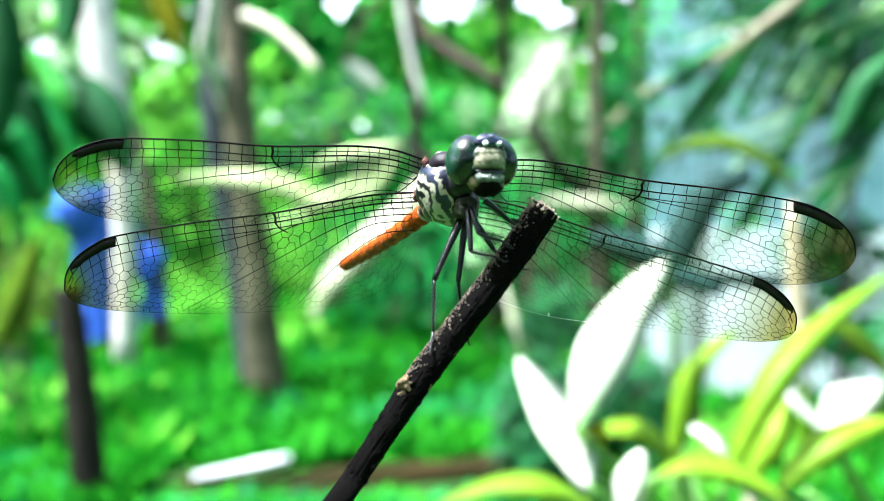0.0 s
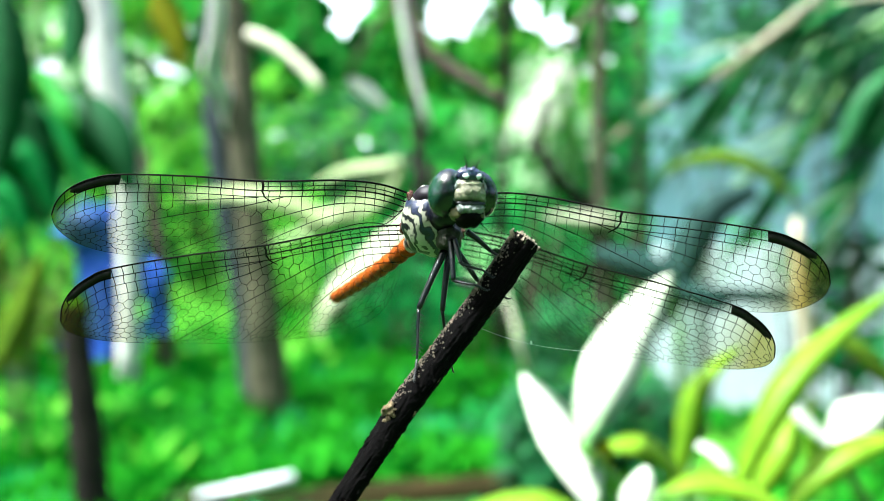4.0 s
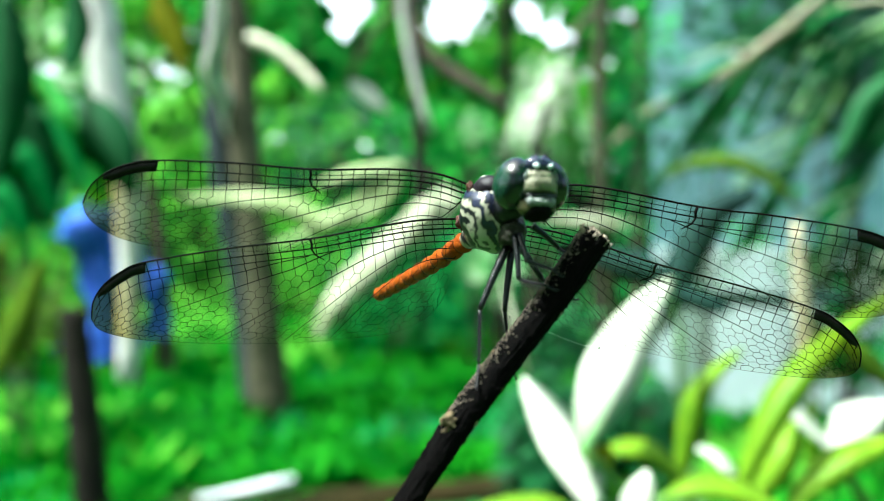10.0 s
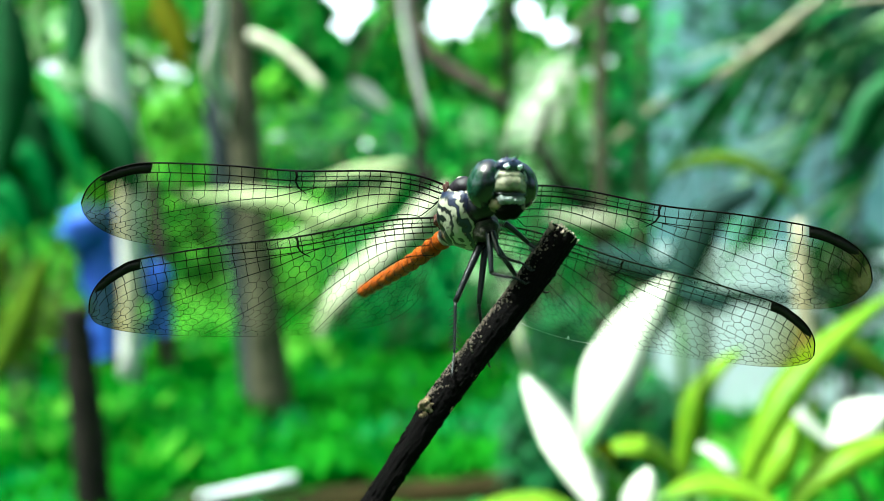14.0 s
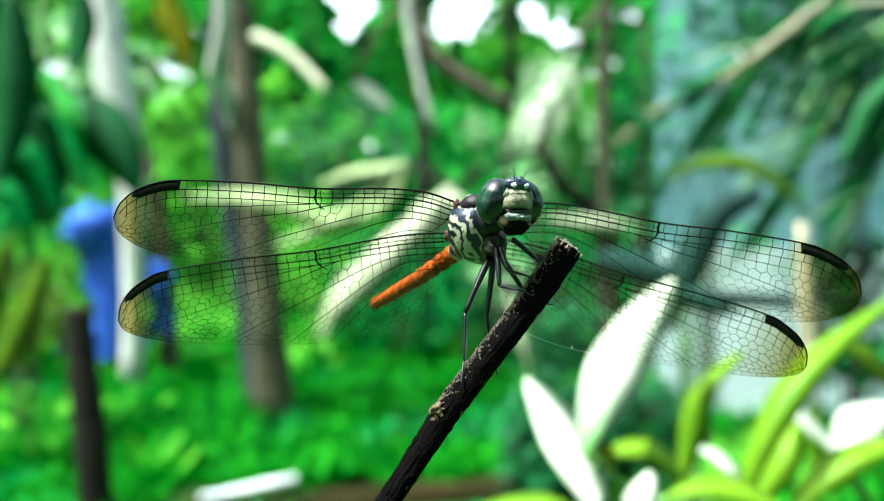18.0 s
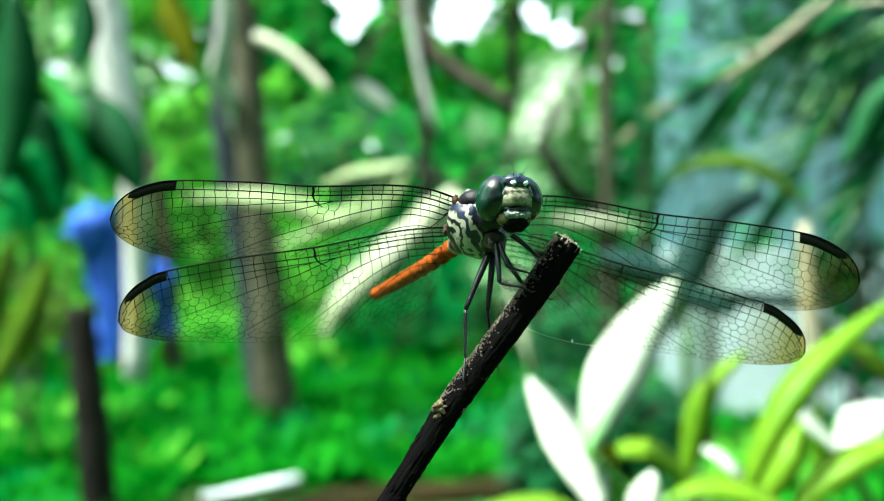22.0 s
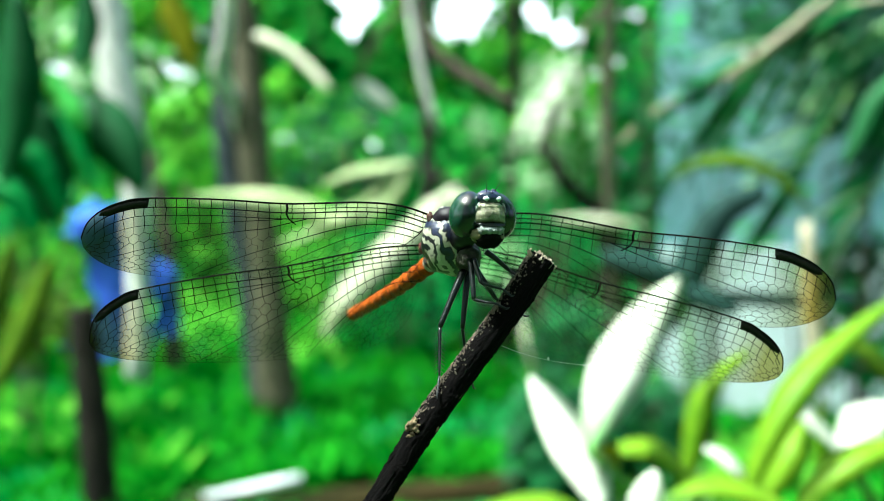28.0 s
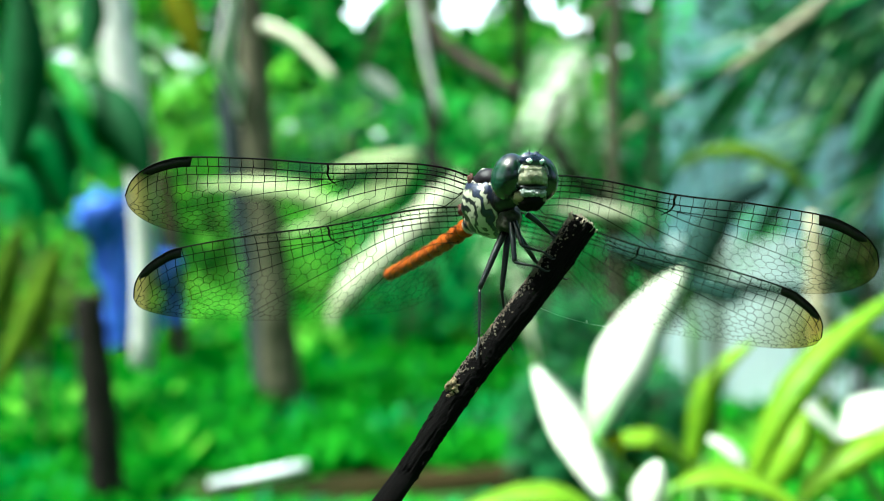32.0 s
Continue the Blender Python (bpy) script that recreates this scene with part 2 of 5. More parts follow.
def thorax_mat():
    """Cream side with slanting, wavering blue-black bands."""
    m = mat("thorax_stripes", (0.3, 0.34, 0.2), (0.5, 0.52, 0.4), 0.36, 600, 0.00006)
    n, l = m.node_tree.nodes, m.node_tree.links
    co, across, wander, fine, ramp, b = n.new("ShaderNodeTexCoord"), n.new("ShaderNodeVectorMath"), n.new("ShaderNodeTexNoise"), n.new("ShaderNodeTexNoise"), n.new("ShaderNodeValToRGB"), n["Principled BSDF"]
    across.operation = "DOT_PRODUCT"
    across.inputs[1].default_value = (0.88, 0.12, 0.47)
    l.new(co.outputs["Object"], across.inputs[0])
    wander.inputs["Scale"].default_value, wander.inputs["Detail"].default_value = 640, 2.0
    fine.inputs["Scale"].default_value, fine.inputs["Detail"].default_value = 2400, 2.0
    l.new(co.outputs["Object"], wander.inputs["Vector"])
    l.new(co.outputs["Object"], fine.inputs["Vector"])
    # millimetres across the bands, as a share of 6.4 mm, with the wander added
    share, bent, rough_edge = (n.new("ShaderNodeMath") for _ in range(3))
    for k in (share, bent, rough_edge):
        k.operation = "MULTIPLY_ADD"
    l.new(across.outputs["Value"], share.inputs[0])
    share.inputs[1].default_value, share.inputs[2].default_value = 1000 / 6.4, -0.192
    l.new(wander.outputs["Fac"], bent.inputs[0])
    bent.inputs[1].default_value = 0.34
    l.new(share.outputs[0], bent.inputs[2])
    l.new(fine.outputs["Fac"], rough_edge.inputs[0])
    rough_edge.inputs[1].default_value = 0.05
    l.new(bent.outputs[0], rough_edge.inputs[2])
    cream, green, ink, blue = (0.34, 0.335, 0.25, 1), (0.12, 0.15, 0.09, 1), (0.004, 0.005, 0.009, 1), (0.008, 0.013, 0.040, 1)
    e = ramp.color_ramp.elements
    e[0].position, e[0].color = 0.0, green
    e[1].position, e[1].color = 1.0, ink
    for at, c in ((0.16, cream), (0.20, ink), (0.27, ink), (0.285, cream), (0.31, cream), (0.33, ink), (0.375, ink), (0.39, cream), (0.445, cream), (0.465, ink), (0.50, blue), (0.53, blue), (0.55, ink), (0.57, cream), (0.605, cream), (0.62, ink), (0.67, blue), (0.74, blue), (0.76, ink), (0.775, cream), (0.80, cream), (0.815, ink)):
        e.new(at).color = c
    l.new(rough_edge.outputs[0], ramp.inputs["Fac"])
    l.new(ramp.outputs["Color"], b.inputs["Base Color"])
    return m


def membrane_mat():
    """Clear wing skin with a faint gloss, smoky brown towards the tip (along the wing's own length)."""
    m = bpy.data.materials.new("wing_membrane")
    m.use_nodes = True
    n, l = m.node_tree.nodes, m.node_tree.links
    n.remove(n["Principled BSDF"])
    clear, gloss, mx, uv, sep, ramp = (n.new("ShaderNode" + k) for k in ("BsdfTransparent", "BsdfGlossy", "MixShader", "UVMap", "SeparateXYZ", "ValToRGB"))
    uv.uv_map = "wing"
    l.new(uv.outputs["UV"], sep.inputs[0])
    l.new(sep.outputs["X"], ramp.inputs["Fac"])
    e = ramp.color_ramp.elements
    e[0].position, e[0].color = 0.79, (0.98, 0.98, 0.96, 1)
    e[1].position, e[1].color = 0.94, (0.52, 0.43, 0.15, 1)
    l.new(ramp.outputs["Color"], clear.inputs["Color"])
    gloss.inputs["Roughness"].default_value = 0.22
    mx.inputs["Fac"].default_value = 0.04
    l.new(clear.outputs["BSDF"], mx.inputs[1])
    l.new(gloss.outputs["BSDF"], mx.inputs[2])
    l.new(mx.outputs["Shader"], n["Material Output"].inputs["Surface"])
    return m


EYE, THORAX, MEMBRANE = eye_mat(), thorax_mat(), membrane_mat()

# ---- building helpers ----


class Shape:
    """Corners and faces of one mesh, gathered piece by piece."""

    def __init__(self, scale=1.0):
        self.v, self.f, self.scale = [], [], scale

    def tube(self, pts, radii, sides=8, rough=0.0, cap=True):
        pts = [Vector(p) for p in pts]
        if not hasattr(radii, "__len__"):
            radii = [radii] * len(pts)
        base, side = len(self.v), None
        for i, p in enumerate(pts):
            t = (pts[min(i + 1, len(pts) - 1)] - pts[max(i - 1, 0)]).normalized()
            side = (side - t * side.dot(t)).normalized() if side else t.orthogonal().normalized()
            up = t.cross(side)
            for k in range(sides):
                a = 2 * math.pi * k / sides
                r = radii[i] * (1 + (random.uniform(-rough, rough) if rough else 0))
                self.v.append(p + (side * math.cos(a) + up * math.sin(a)) * r)
        for i in range(len(pts) - 1):
            for k in range(sides):
                a, b = base + i * sides + k, base + i * sides + (k + 1) % sides
                self.f.append((a, b, b + sides, a + sides))
        if cap:
            self.f.append(tuple(base + k for k in reversed(range(sides))))
            self.f.append(tuple(base + (len(pts) - 1) * sides + k for k in range(sides)))
        return self

    def ball(self, c, r, turn=None, n=14, rings=9, wobble=0.0):
        c, base = Vector(c), len(self.v)
        turn = turn or Matrix.Identity(3)
        self.v.append(c + turn @ Vector((0, 0, r[2])))
        for i in range(1, rings):
            th = math.pi * i / rings
            for k in range(n):
                ph = 2 * math.pi * k / n
                d = Vector((math.sin(th) * math.cos(ph), math.sin(th) * math.sin(ph), math.cos(th)))
                w = 1 + wobble * noise.noise(d * 2.3 + c)
                self.v.append(c + turn @ Vector((d.x * r[0] * w, d.y * r[1] * w, d.z * r[2] * w)))
        self.v.append(c + turn @ Vector((0, 0, -r[2])))
        last = len(self.v) - 1
        for k in range(n):
            self.f.append((base, base + 1 + k, base + 1 + (k + 1) % n))
            self.f.append((last, last - n + (k + 1) % n, last - n + k))
        for i in range(rings - 2):
            for k in range(n):
                a, b = base + 1 + i * n + k, base + 1 + i * n + (k + 1) % n
                self.f.append((a, a + n, b + n, b))
        return self

    def blade(self, pts, width, facing, steps=14, fold=0.18, thick=0.02, tip=0.75, base_w=0.12, wave=0.0):
        """A leaf along a smooth line through pts: pointed, folded along its midrib, with real thickness."""
        line, facing, base = smooth(pts, steps), Vector(facing).normalized(), len(self.v)
        for i, p in enumerate(line):
            s = i / (len(line) - 1)
            t = (line[min(i + 1, len(line) - 1)] - line[max(i - 1, 0)]).normalized()
            side = t.cross(facing).normalized()
            up = side.cross(t)
            w = width / 2 * max(0.02, (base_w + (1 - base_w) * min(1, s / 0.4) ** 0.8 if s < 0.4 else 1) * (1 - max(0, (s - 0.4) / 0.6) ** (1 / (1 - tip + 0.2))))
            k = math.sin(s * 21) * wave * w
            self.v += [p - side * w + up * (fold * w + k), p + up * thick * width, p + side * w + up * (fold * w - k), p - up * thick * width]
        for i in range(len(line) - 1):
            for k in range(4):
                a, b = base + i * 4 + k, base + i * 4 + (k + 1) % 4
                self.f.append((a, b, b + 4, a + 4))
        n = len(self.v)
        self.f += [(base + 3, base + 2, base + 1, base), (n - 4, n - 3, n - 2, n - 1)]
        return self

    def leaflet(self, p, d, n, length, width):
        """One small folded leaf of a crown."""
        d, n = d.normalized(), n.normalized()
        s, b = d.cross(n).normalized(), len(self.v)
        self.v += [p, p + d * length * 0.45 + s * width / 2 + n * width * 0.15, p + d * length, p + d * length * 0.45 - s * width / 2 + n * width * 0.15, p + d * length * 0.5]
        self.f += [(b, b + 1, b + 4), (b + 1, b + 2, b + 4), (b + 2, b + 3, b + 4), (b + 3, b, b + 4)]

    def box(self, lo, hi):
        b = len(self.v)
        self.v += [Vector((x, y, z)) for x in (lo[0], hi[0]) for y in (lo[1], hi[1]) for z in (lo[2], hi[2])]
        self.f += [tuple(b + i for i in q) for q in ((0, 1, 3, 2), (4, 6, 7, 5), (0, 4, 5, 1), (2, 3, 7, 6), (0, 2, 6, 4), (1, 5, 7, 3))]
        return self


def smooth(pts, steps):
    """A smooth line through the points, in even steps of the parameter."""
    pts = [Vector(p) for p in pts]
    out, n = [], len(pts) - 1
    for i in range(steps + 1):
        x = min(i / steps * n, n - 1e-6)
        k, f = int(x), x - int(x)
        a, b, c, d = pts[max(k - 1, 0)], pts[k], pts[k + 1], pts[min(k + 2, n)]
        out.append(0.5 * (2 * b + (c - a) * f + (2 * a - 5 * b + 4 * c - d) * f * f + (3 * b - a - 3 * c + d) * f ** 3))
    return out


def part(name, shape, material, parent=None, label="", flat=False):
    me = bpy.data.meshes.new(name)
    me.from_pydata([tuple(Vector(p) * shape.scale) for p in shape.v], [], shape.f)
    me.update()
    if not flat:
        me.polygons.foreach_set("use_smooth", [True] * len(me.polygons))
    me.materials.append(material)
    ob = new(name, me)
    ob.parent = parent
    if label:
        tagged(ob, label)
    return ob


def thing(name, place, label, category, group=""):
    ob = new(name)
    ob.empty_display_size = 0.02
    ob.location = place
    return tagged(ob, label, category, group)


MM = 0.001


def mm():
    return Shape(MM)


# ---- ground and distance ----
rnd = random.Random(4)


def ground():
    s, n = Shape(), 90
    for j in range(n + 1):
        for i in range(n + 1):
            a, b = (i / n * 2 - 1), j / n
            x, y = a * abs(a) ** 1.5 * 400, -30 + b ** 2.2 * 900
            h = 0.05 * noise.noise(Vector((x * 0.6, y * 0.6, 0))) if abs(x) < 30 and y < 40 else 0
            s.v.append(Vector((x, y, h - 0.02)))
    for j in range(n):
        for i in range(n):
            a = j * (n + 1) + i
            s.f.append((a, a + 1, a + n + 2, a + n + 1))
    tagged(part("ground", s, SOIL), "low green weedy garden ground", "ground", kind="structure")


def weeds():
    kinds = [(Shape(), GRASS, "weeds", "bright green low weeds covering the ground"), (Shape(), LEAF_TEAL, "ground_ivy", "blue-green ground ivy between the weeds"),
             (Shape(), LEAF_YELLOW, "clover", "yellow-green clover between the weeds")]
    low = random.Random(4)
    for _ in range(40000):
        y = 2.0 + rnd.random() ** 1.6 * 8.0
        x = rnd.uniform(-0.75, 0.75) * (y + 1.2)
        if y < 2.44 and -0.86 < x < 0.5:
            if y < 2.15:
                a, l = low.uniform(0, 6.28), low.uniform(0.05, 0.10)
                kinds[low.choice((0, 0, 1))][0].leaflet(Vector((x, y, -0.02)), Vector((math.cos(a), math.sin(a), low.uniform(0.2, 0.8))), Vector((-math.cos(a), -math.sin(a), 1.0)), l, l * 0.5)
            continue
        q = noise.noise(Vector((x * 1.3, y * 1.1, 3))) + 0.5 * noise.noise(Vector((x * 3.7, y * 3.1, 9))) + rnd.uniform(-.18, .18)
        a, l = rnd.uniform(0, 6.28), rnd.uniform(0.04, 0.13) * (0.6 + y * 0.12) * (1 + 0.5 * max(q, -0.6))
        d = Vector((math.cos(a), math.sin(a), rnd.uniform(0.3, 1.6)))
        s = kinds[1 if q < -0.34 else 2 if q > 0.36 else 0][0]
        s.leaflet(Vector((x, y, -0.02)), d, Vector((-math.cos(a), -math.sin(a), 1.0)), l * 1.3, l * 0.6)
    for s, m, name, label in kinds:
        tagged(part(name, s, m, flat=True), label, "weeds", kind="stuff")


ground()
weeds()


# gaps in the canopy where the open sky shows, as x, z, half width and half height at 8 m
GAPS = [(-1.02, 3.40, 0.32, 0.32), (-0.97, 3.05, 0.17, 0.20), (0.10, 3.28, 0.38, 0.29), (0.92, 3.28, 0.20, 0.23), (1.26, 3.07, 0.16, 0.20), (1.96, 3.26, 0.19, 0.20),
        (-2.94, 2.66, 0.19, 0.13), (-4.15, 2.78, 0.13, 0.17), (-4.3, 2.3, 0.06, 0.06), (-3.15, 3.19, 0.07, 0.08), (1.57, 2.92, 0.08, 0.10), (0.39, 2.08, 0.03, 0.04), (3.08, 2.8, 0.12, 0.12),
        (3.93, 2.76, 0.12, 0.12), (-2.45, 3.0, 0.12, 0.30), (0.6, 2.7, 0.04, 0.06), (-1.6, 2.35, 0.08, 0.08)]

gap_rnd = random.Random(17)
for _ in range(16):
    GAPS.append((gap_rnd.uniform(-5.0, 2.4), 2.05 + 1.5 * gap_rnd.random() ** 0.8, gap_rnd.uniform(0.01, 0.05), gap_rnd.uniform(0.01, 0.05)))
for gx, gz in ((-2.94, 2.66), (-4.15, 2.78), (-2.3, 3.1), (-3.6, 2.4)):
    for _ in range(6):
        GAPS.append((gap_rnd.gauss(gx, 0.22), gap_rnd.gauss(gz, 0.16), gap_rnd.uniform(0.02, 0.05), gap_rnd.uniform(0.02, 0.05)))


def in_gap(p, leaf):
    k = 8.0 / max(p.y, 1)
    e = leaf * k * 0.16
    return any(((p.x * k - x) / (w + e)) ** 2 + (((p.z - 0.75) * k + 0.75 - z) / (h + e)) ** 2 < 1 for x, z, w, h in GAPS)


def crown(s, c, r, n, leaf):
    for _ in range(n):
        while True:
            q = Vector((rnd.uniform(-1, 1), rnd.uniform(-1, 1), rnd.uniform(-1, 1)))
            if 0.15 < q.length < 1 + 0.25 * noise.noise(q * 3 + Vector(c)):
                break
        p = Vector((c[0] + q.x * r[0], c[1] + q.y * r[1], c[2] + q.z * r[2]))
        if p.z < 0.02:
            continue
        if in_gap(p, leaf):
            continue
        a = rnd.uniform(0, 6.28)
        s.leaflet(p, Vector((math.cos(a), math.sin(a), rnd.uniform(-0.9, 0.3))), Vector((rnd.uniform(-.6, .6), rnd.uniform(-.8, .2), 1)), leaf * rnd.uniform(0.6, 1.3), leaf * rnd.uniform(0.3, 0.55))


def shrub(place, r, n, leaf, material, label, stems=3, name="shrub"):
    t = thing(name, (place[0], place[1], 0), label, "shrub" if name == "shrub" else "tree", "garden greenery")
    for k in range(stems):
        top = Vector((rnd.uniform(-.5, .5) * r[0], rnd.uniform(-.3, .3) * r[1], place[2] + rnd.uniform(0, .5) * r[2]))
        part("stem", Shape().tube(smooth([(top.x * .2, 0, -0.05), (top.x * .4, top.y * .5, top.z * .5), top], 6), [q * min(1, r[0] / 0.9 if r[0] > 0.6 else 0.15) for q in (0.05, .045, .04, .035, .03, .025, .02)]), BARK_BROWN, t)
    s = Shape()
    crown(s, place, r, n, leaf)
    s.v = [p - Vector((place[0], place[1], 0)) for p in s.v]
    part("crown", s, material, t, flat=True)
    return t


for x, y, z, w, h, n, m, leaf, label in (
    (-4.6, 8.0, 1.2, 1.6, 1.3, 1500, LEAF, 0.22, "dense bright green shrub behind the weeds"),
    (-2.3, 8.6, 1.3, 1.7, 1.5, 1700, LEAF_YELLOW, 0.20, "dense bright green shrub behind the weeds"),
    (0.0, 8.4, 1.2, 1.6, 1.3, 1500, LEAF, 0.22, "dense bright green shrub behind the weeds"),
    (2.2, 8.8, 1.4, 1.6, 1.4, 1500, LEAF_TEAL, 0.22, "dense blue-green shrub behind the weeds"),
    (0.6, 6.6, 0.6, 0.9, 0.7, 700, LEAF_TEAL, 0.22, "dense blue-green shrub behind the weeds"),
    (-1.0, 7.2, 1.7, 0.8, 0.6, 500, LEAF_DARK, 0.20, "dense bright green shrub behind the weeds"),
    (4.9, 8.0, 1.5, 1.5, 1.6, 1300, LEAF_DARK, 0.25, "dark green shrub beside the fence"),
    (-3.4, 6.4, 0.7, 0.8, 0.7, 600, LEAF_YELLOW, 0.16, "low yellow-green shrub among the weeds"),
    (-0.95, 5.8, 0.75, 0.5, 0.5, 300, LEAF_YELLOW, 0.13, "low yellow-green shrub among the weeds"),
    (-0.3, 6.0, 0.25, 0.7, 0.35, 400, LEAF_TEAL, 0.14, "low blue-green shrub among the weeds"),
    (-2.0, 5.6, 0.2, 0.5, 0.3, 260, LEAF_YELLOW, 0.13, "low yellow-green shrub among the weeds"),
    (-6.8, 7.4, 1.6, 1.5, 1.7, 1200, LEAF, 0.22, "dense bright green shrub behind the weeds"),
):
    shrub((x, y, z), (w, 0.9, h), n, leaf, m, label)
for x, y, z, w, h, n, m, leaf in (
    (-4.2, 9.6, 3.7, 2.2, 1.5, 1500, LEAF_YELLOW, 0.24), (-1.6, 10.2, 4.2, 2.2, 1.9, 2200, LEAF, 0.24), (1.0, 9.8, 4.1, 2.2, 1.9, 1700, LEAF_YELLOW, 0.24),
    (3.2, 9.4, 3.9, 1.9, 1.9, 1900, LEAF, 0.24), (5.6, 9.0, 4.2, 2.0, 1.9, 1500, LEAF_DARK, 0.26), (-6.8, 9.0, 4.2, 2.0, 2.0, 1500, LEAF_DARK, 0.26),
):
    shrub((x, y, z), (w, 1.2, h), n, leaf, m, "broad green tree crown with gaps of sky", 1, "tree")


# unseen trees added beside and behind the camera; they block light and fill reflections
for x, y, z, w, n, m in ((-5.5, -2.0, 4.4, 2.6, 1500, LEAF), (-3.0, -6.0, 4.8, 3.0, 1700, LEAF_DARK), (1.5, -6.5, 5.0, 3.2, 1800, LEAF), (5.5, -3.5, 4.6, 2.8, 1600, LEAF_DARK), (6.4, 1.6, 4.8, 2.2, 1300, LEAF), (-6.6, 3.2, 5.0, 2.2, 1300, LEAF),
                         (2.9, -1.9, 5.6, 2.0, 700, LEAF)):
    shrub((x, y, z), (w, w, w * 0.9), n, 0.42, m, "unseen green tree added outside the view", 1, "tree")
# leaves of the taller bushes before the fence, kept thin
for x, y, z, w, h, n, m, leaf, label in (
    (1.56, 3.0, 1.62, 0.40, 0.42, 420, LEAF_DARK, 0.13, "tall dark green bush before the fence"),
    (0.915, 2.7, 1.27, 0.19, 0.30, 60, LEAF_TEAL, 0.12, "thin blue-green bush before the fence"),
    (1.35, 2.9, 0.85, 0.3, 0.2, 30, LEAF, 0.12, "thin green bush before the fence"),
):
    b = shrub((x, y, z), (w, 0.3, h), n, leaf, m, label, 2)
for at, w, h, n, leaf, m, label in (
    # LEAF_BRIGHT and LEAF_PALE put the sunlight on these bushes into their colour
    ((-2.271, 4.5, 1.863), 0.20, 0.32, 110, 0.13, LEAF_BRIGHT, "tall thin bush with sunlight put into its leaf colour"),
    ((-1.782, 4.8, 1.931), 0.19, 0.20, 70, 0.13, LEAF_BRIGHT, "tall thin bush with sunlight put into its leaf colour"),
    ((0.616, 4.9, 1.662), 0.22, 0.36, 120, 0.15, LEAF_BRIGHT, "tall thin bush with sunlight put into its leaf colour"),
    ((0.605, 4.2, 1.624), 0.09, 0.22, 60, 0.09, LEAF_PALE, "thin bush with sunlight put into its pale colour"),
    ((0.497, 4.2, 1.439), 0.09, 0.14, 50, 0.09, LEAF_PALE, "thin bush with sunlight put into its pale colour"),
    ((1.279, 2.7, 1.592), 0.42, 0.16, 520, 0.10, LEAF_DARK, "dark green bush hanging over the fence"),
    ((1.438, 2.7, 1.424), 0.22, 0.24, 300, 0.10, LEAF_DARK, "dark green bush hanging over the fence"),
    ((0.209, 4.9, 1.527), 0.12, 0.14, 40, 0.12, LEAF_BRIGHT, "tall thin bush with sunlight put into its leaf colour"),
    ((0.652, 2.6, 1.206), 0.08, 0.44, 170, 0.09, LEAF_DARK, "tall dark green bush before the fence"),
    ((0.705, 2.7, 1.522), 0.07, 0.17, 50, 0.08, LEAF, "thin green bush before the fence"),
    # the next two dark bushes are added as the shade on the ground
    ((0.285, 2.22, 0.224), 0.11, 0.20, 520, 0.07, LEAF_DARK, "low dark green bush added as shade over the ground"),
    ((0.571, 2.3, 0.257), 0.17, 0.15, 420, 0.07, LEAF_DARK, "low dark green bush added as shade over the ground"),
):
    shrub(at, (w, 0.25, h), n, leaf, m, label, 2)
for at, w, h, n, leaf, m, label in (
    # LEAF_BRIGHT bushes brighten the background here by their lighter leaf colour
    ((0.522, 4.4, 1.212), 0.17, 0.17, 110, 0.11, LEAF_BRIGHT, "thin bush with sunlight put into its leaf colour"),
    ((0.297, 4.4, 0.677), 0.17, 0.20, 110, 0.11, LEAF_BRIGHT, "thin bush with sunlight put into its leaf colour"),
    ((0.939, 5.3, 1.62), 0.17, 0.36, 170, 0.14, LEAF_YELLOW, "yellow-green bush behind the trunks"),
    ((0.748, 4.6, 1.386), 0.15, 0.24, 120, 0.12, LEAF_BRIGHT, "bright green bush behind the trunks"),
    ((1.504, 2.8, 0.421), 0.16, 0.16, 170, 0.10, LEAF_TEAL, "blue-green bush before the fence"),
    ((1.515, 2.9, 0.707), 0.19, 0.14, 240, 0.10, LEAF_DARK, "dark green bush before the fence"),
    # another dark bush that stands for shaded ground
    ((0.366, 2.4, 0.482), 0.10, 0.13, 260, 0.07, LEAF_DARK, "low dark green bush added as shade over the ground"),
    ((-1.671, 3.0, 0.959), 0.15, 0.17, 130, 0.10, LEAF_TEAL, "blue-green bush behind the dark leaves"),
    ((-1.418, 2.6, 0.528), 0.12, 0.16, 120, 0.09, LEAF_OLIVE, "olive green bush beside the post"),
    ((-0.357, 5.2, 0.661), 0.5, 0.35, 260, 0.14, LEAF_TEAL, "blue-green bush in the shade"),
):
    shrub(at, (w, 0.25, h), n, leaf, m, label, 2)
# unseen shrubs added behind the camera, only met by light and reflections
for x, y, w, n in ((-3.5, -4.0, 1.8, 900), (0.5, -4.5, 2.2, 1100), (4.0, -3.0, 1.8, 900)):
    shrub((x, y, 1.2), (w, 1.2, 1.3), n, 0.3, LEAF, "dense bright green shrub behind the weeds")


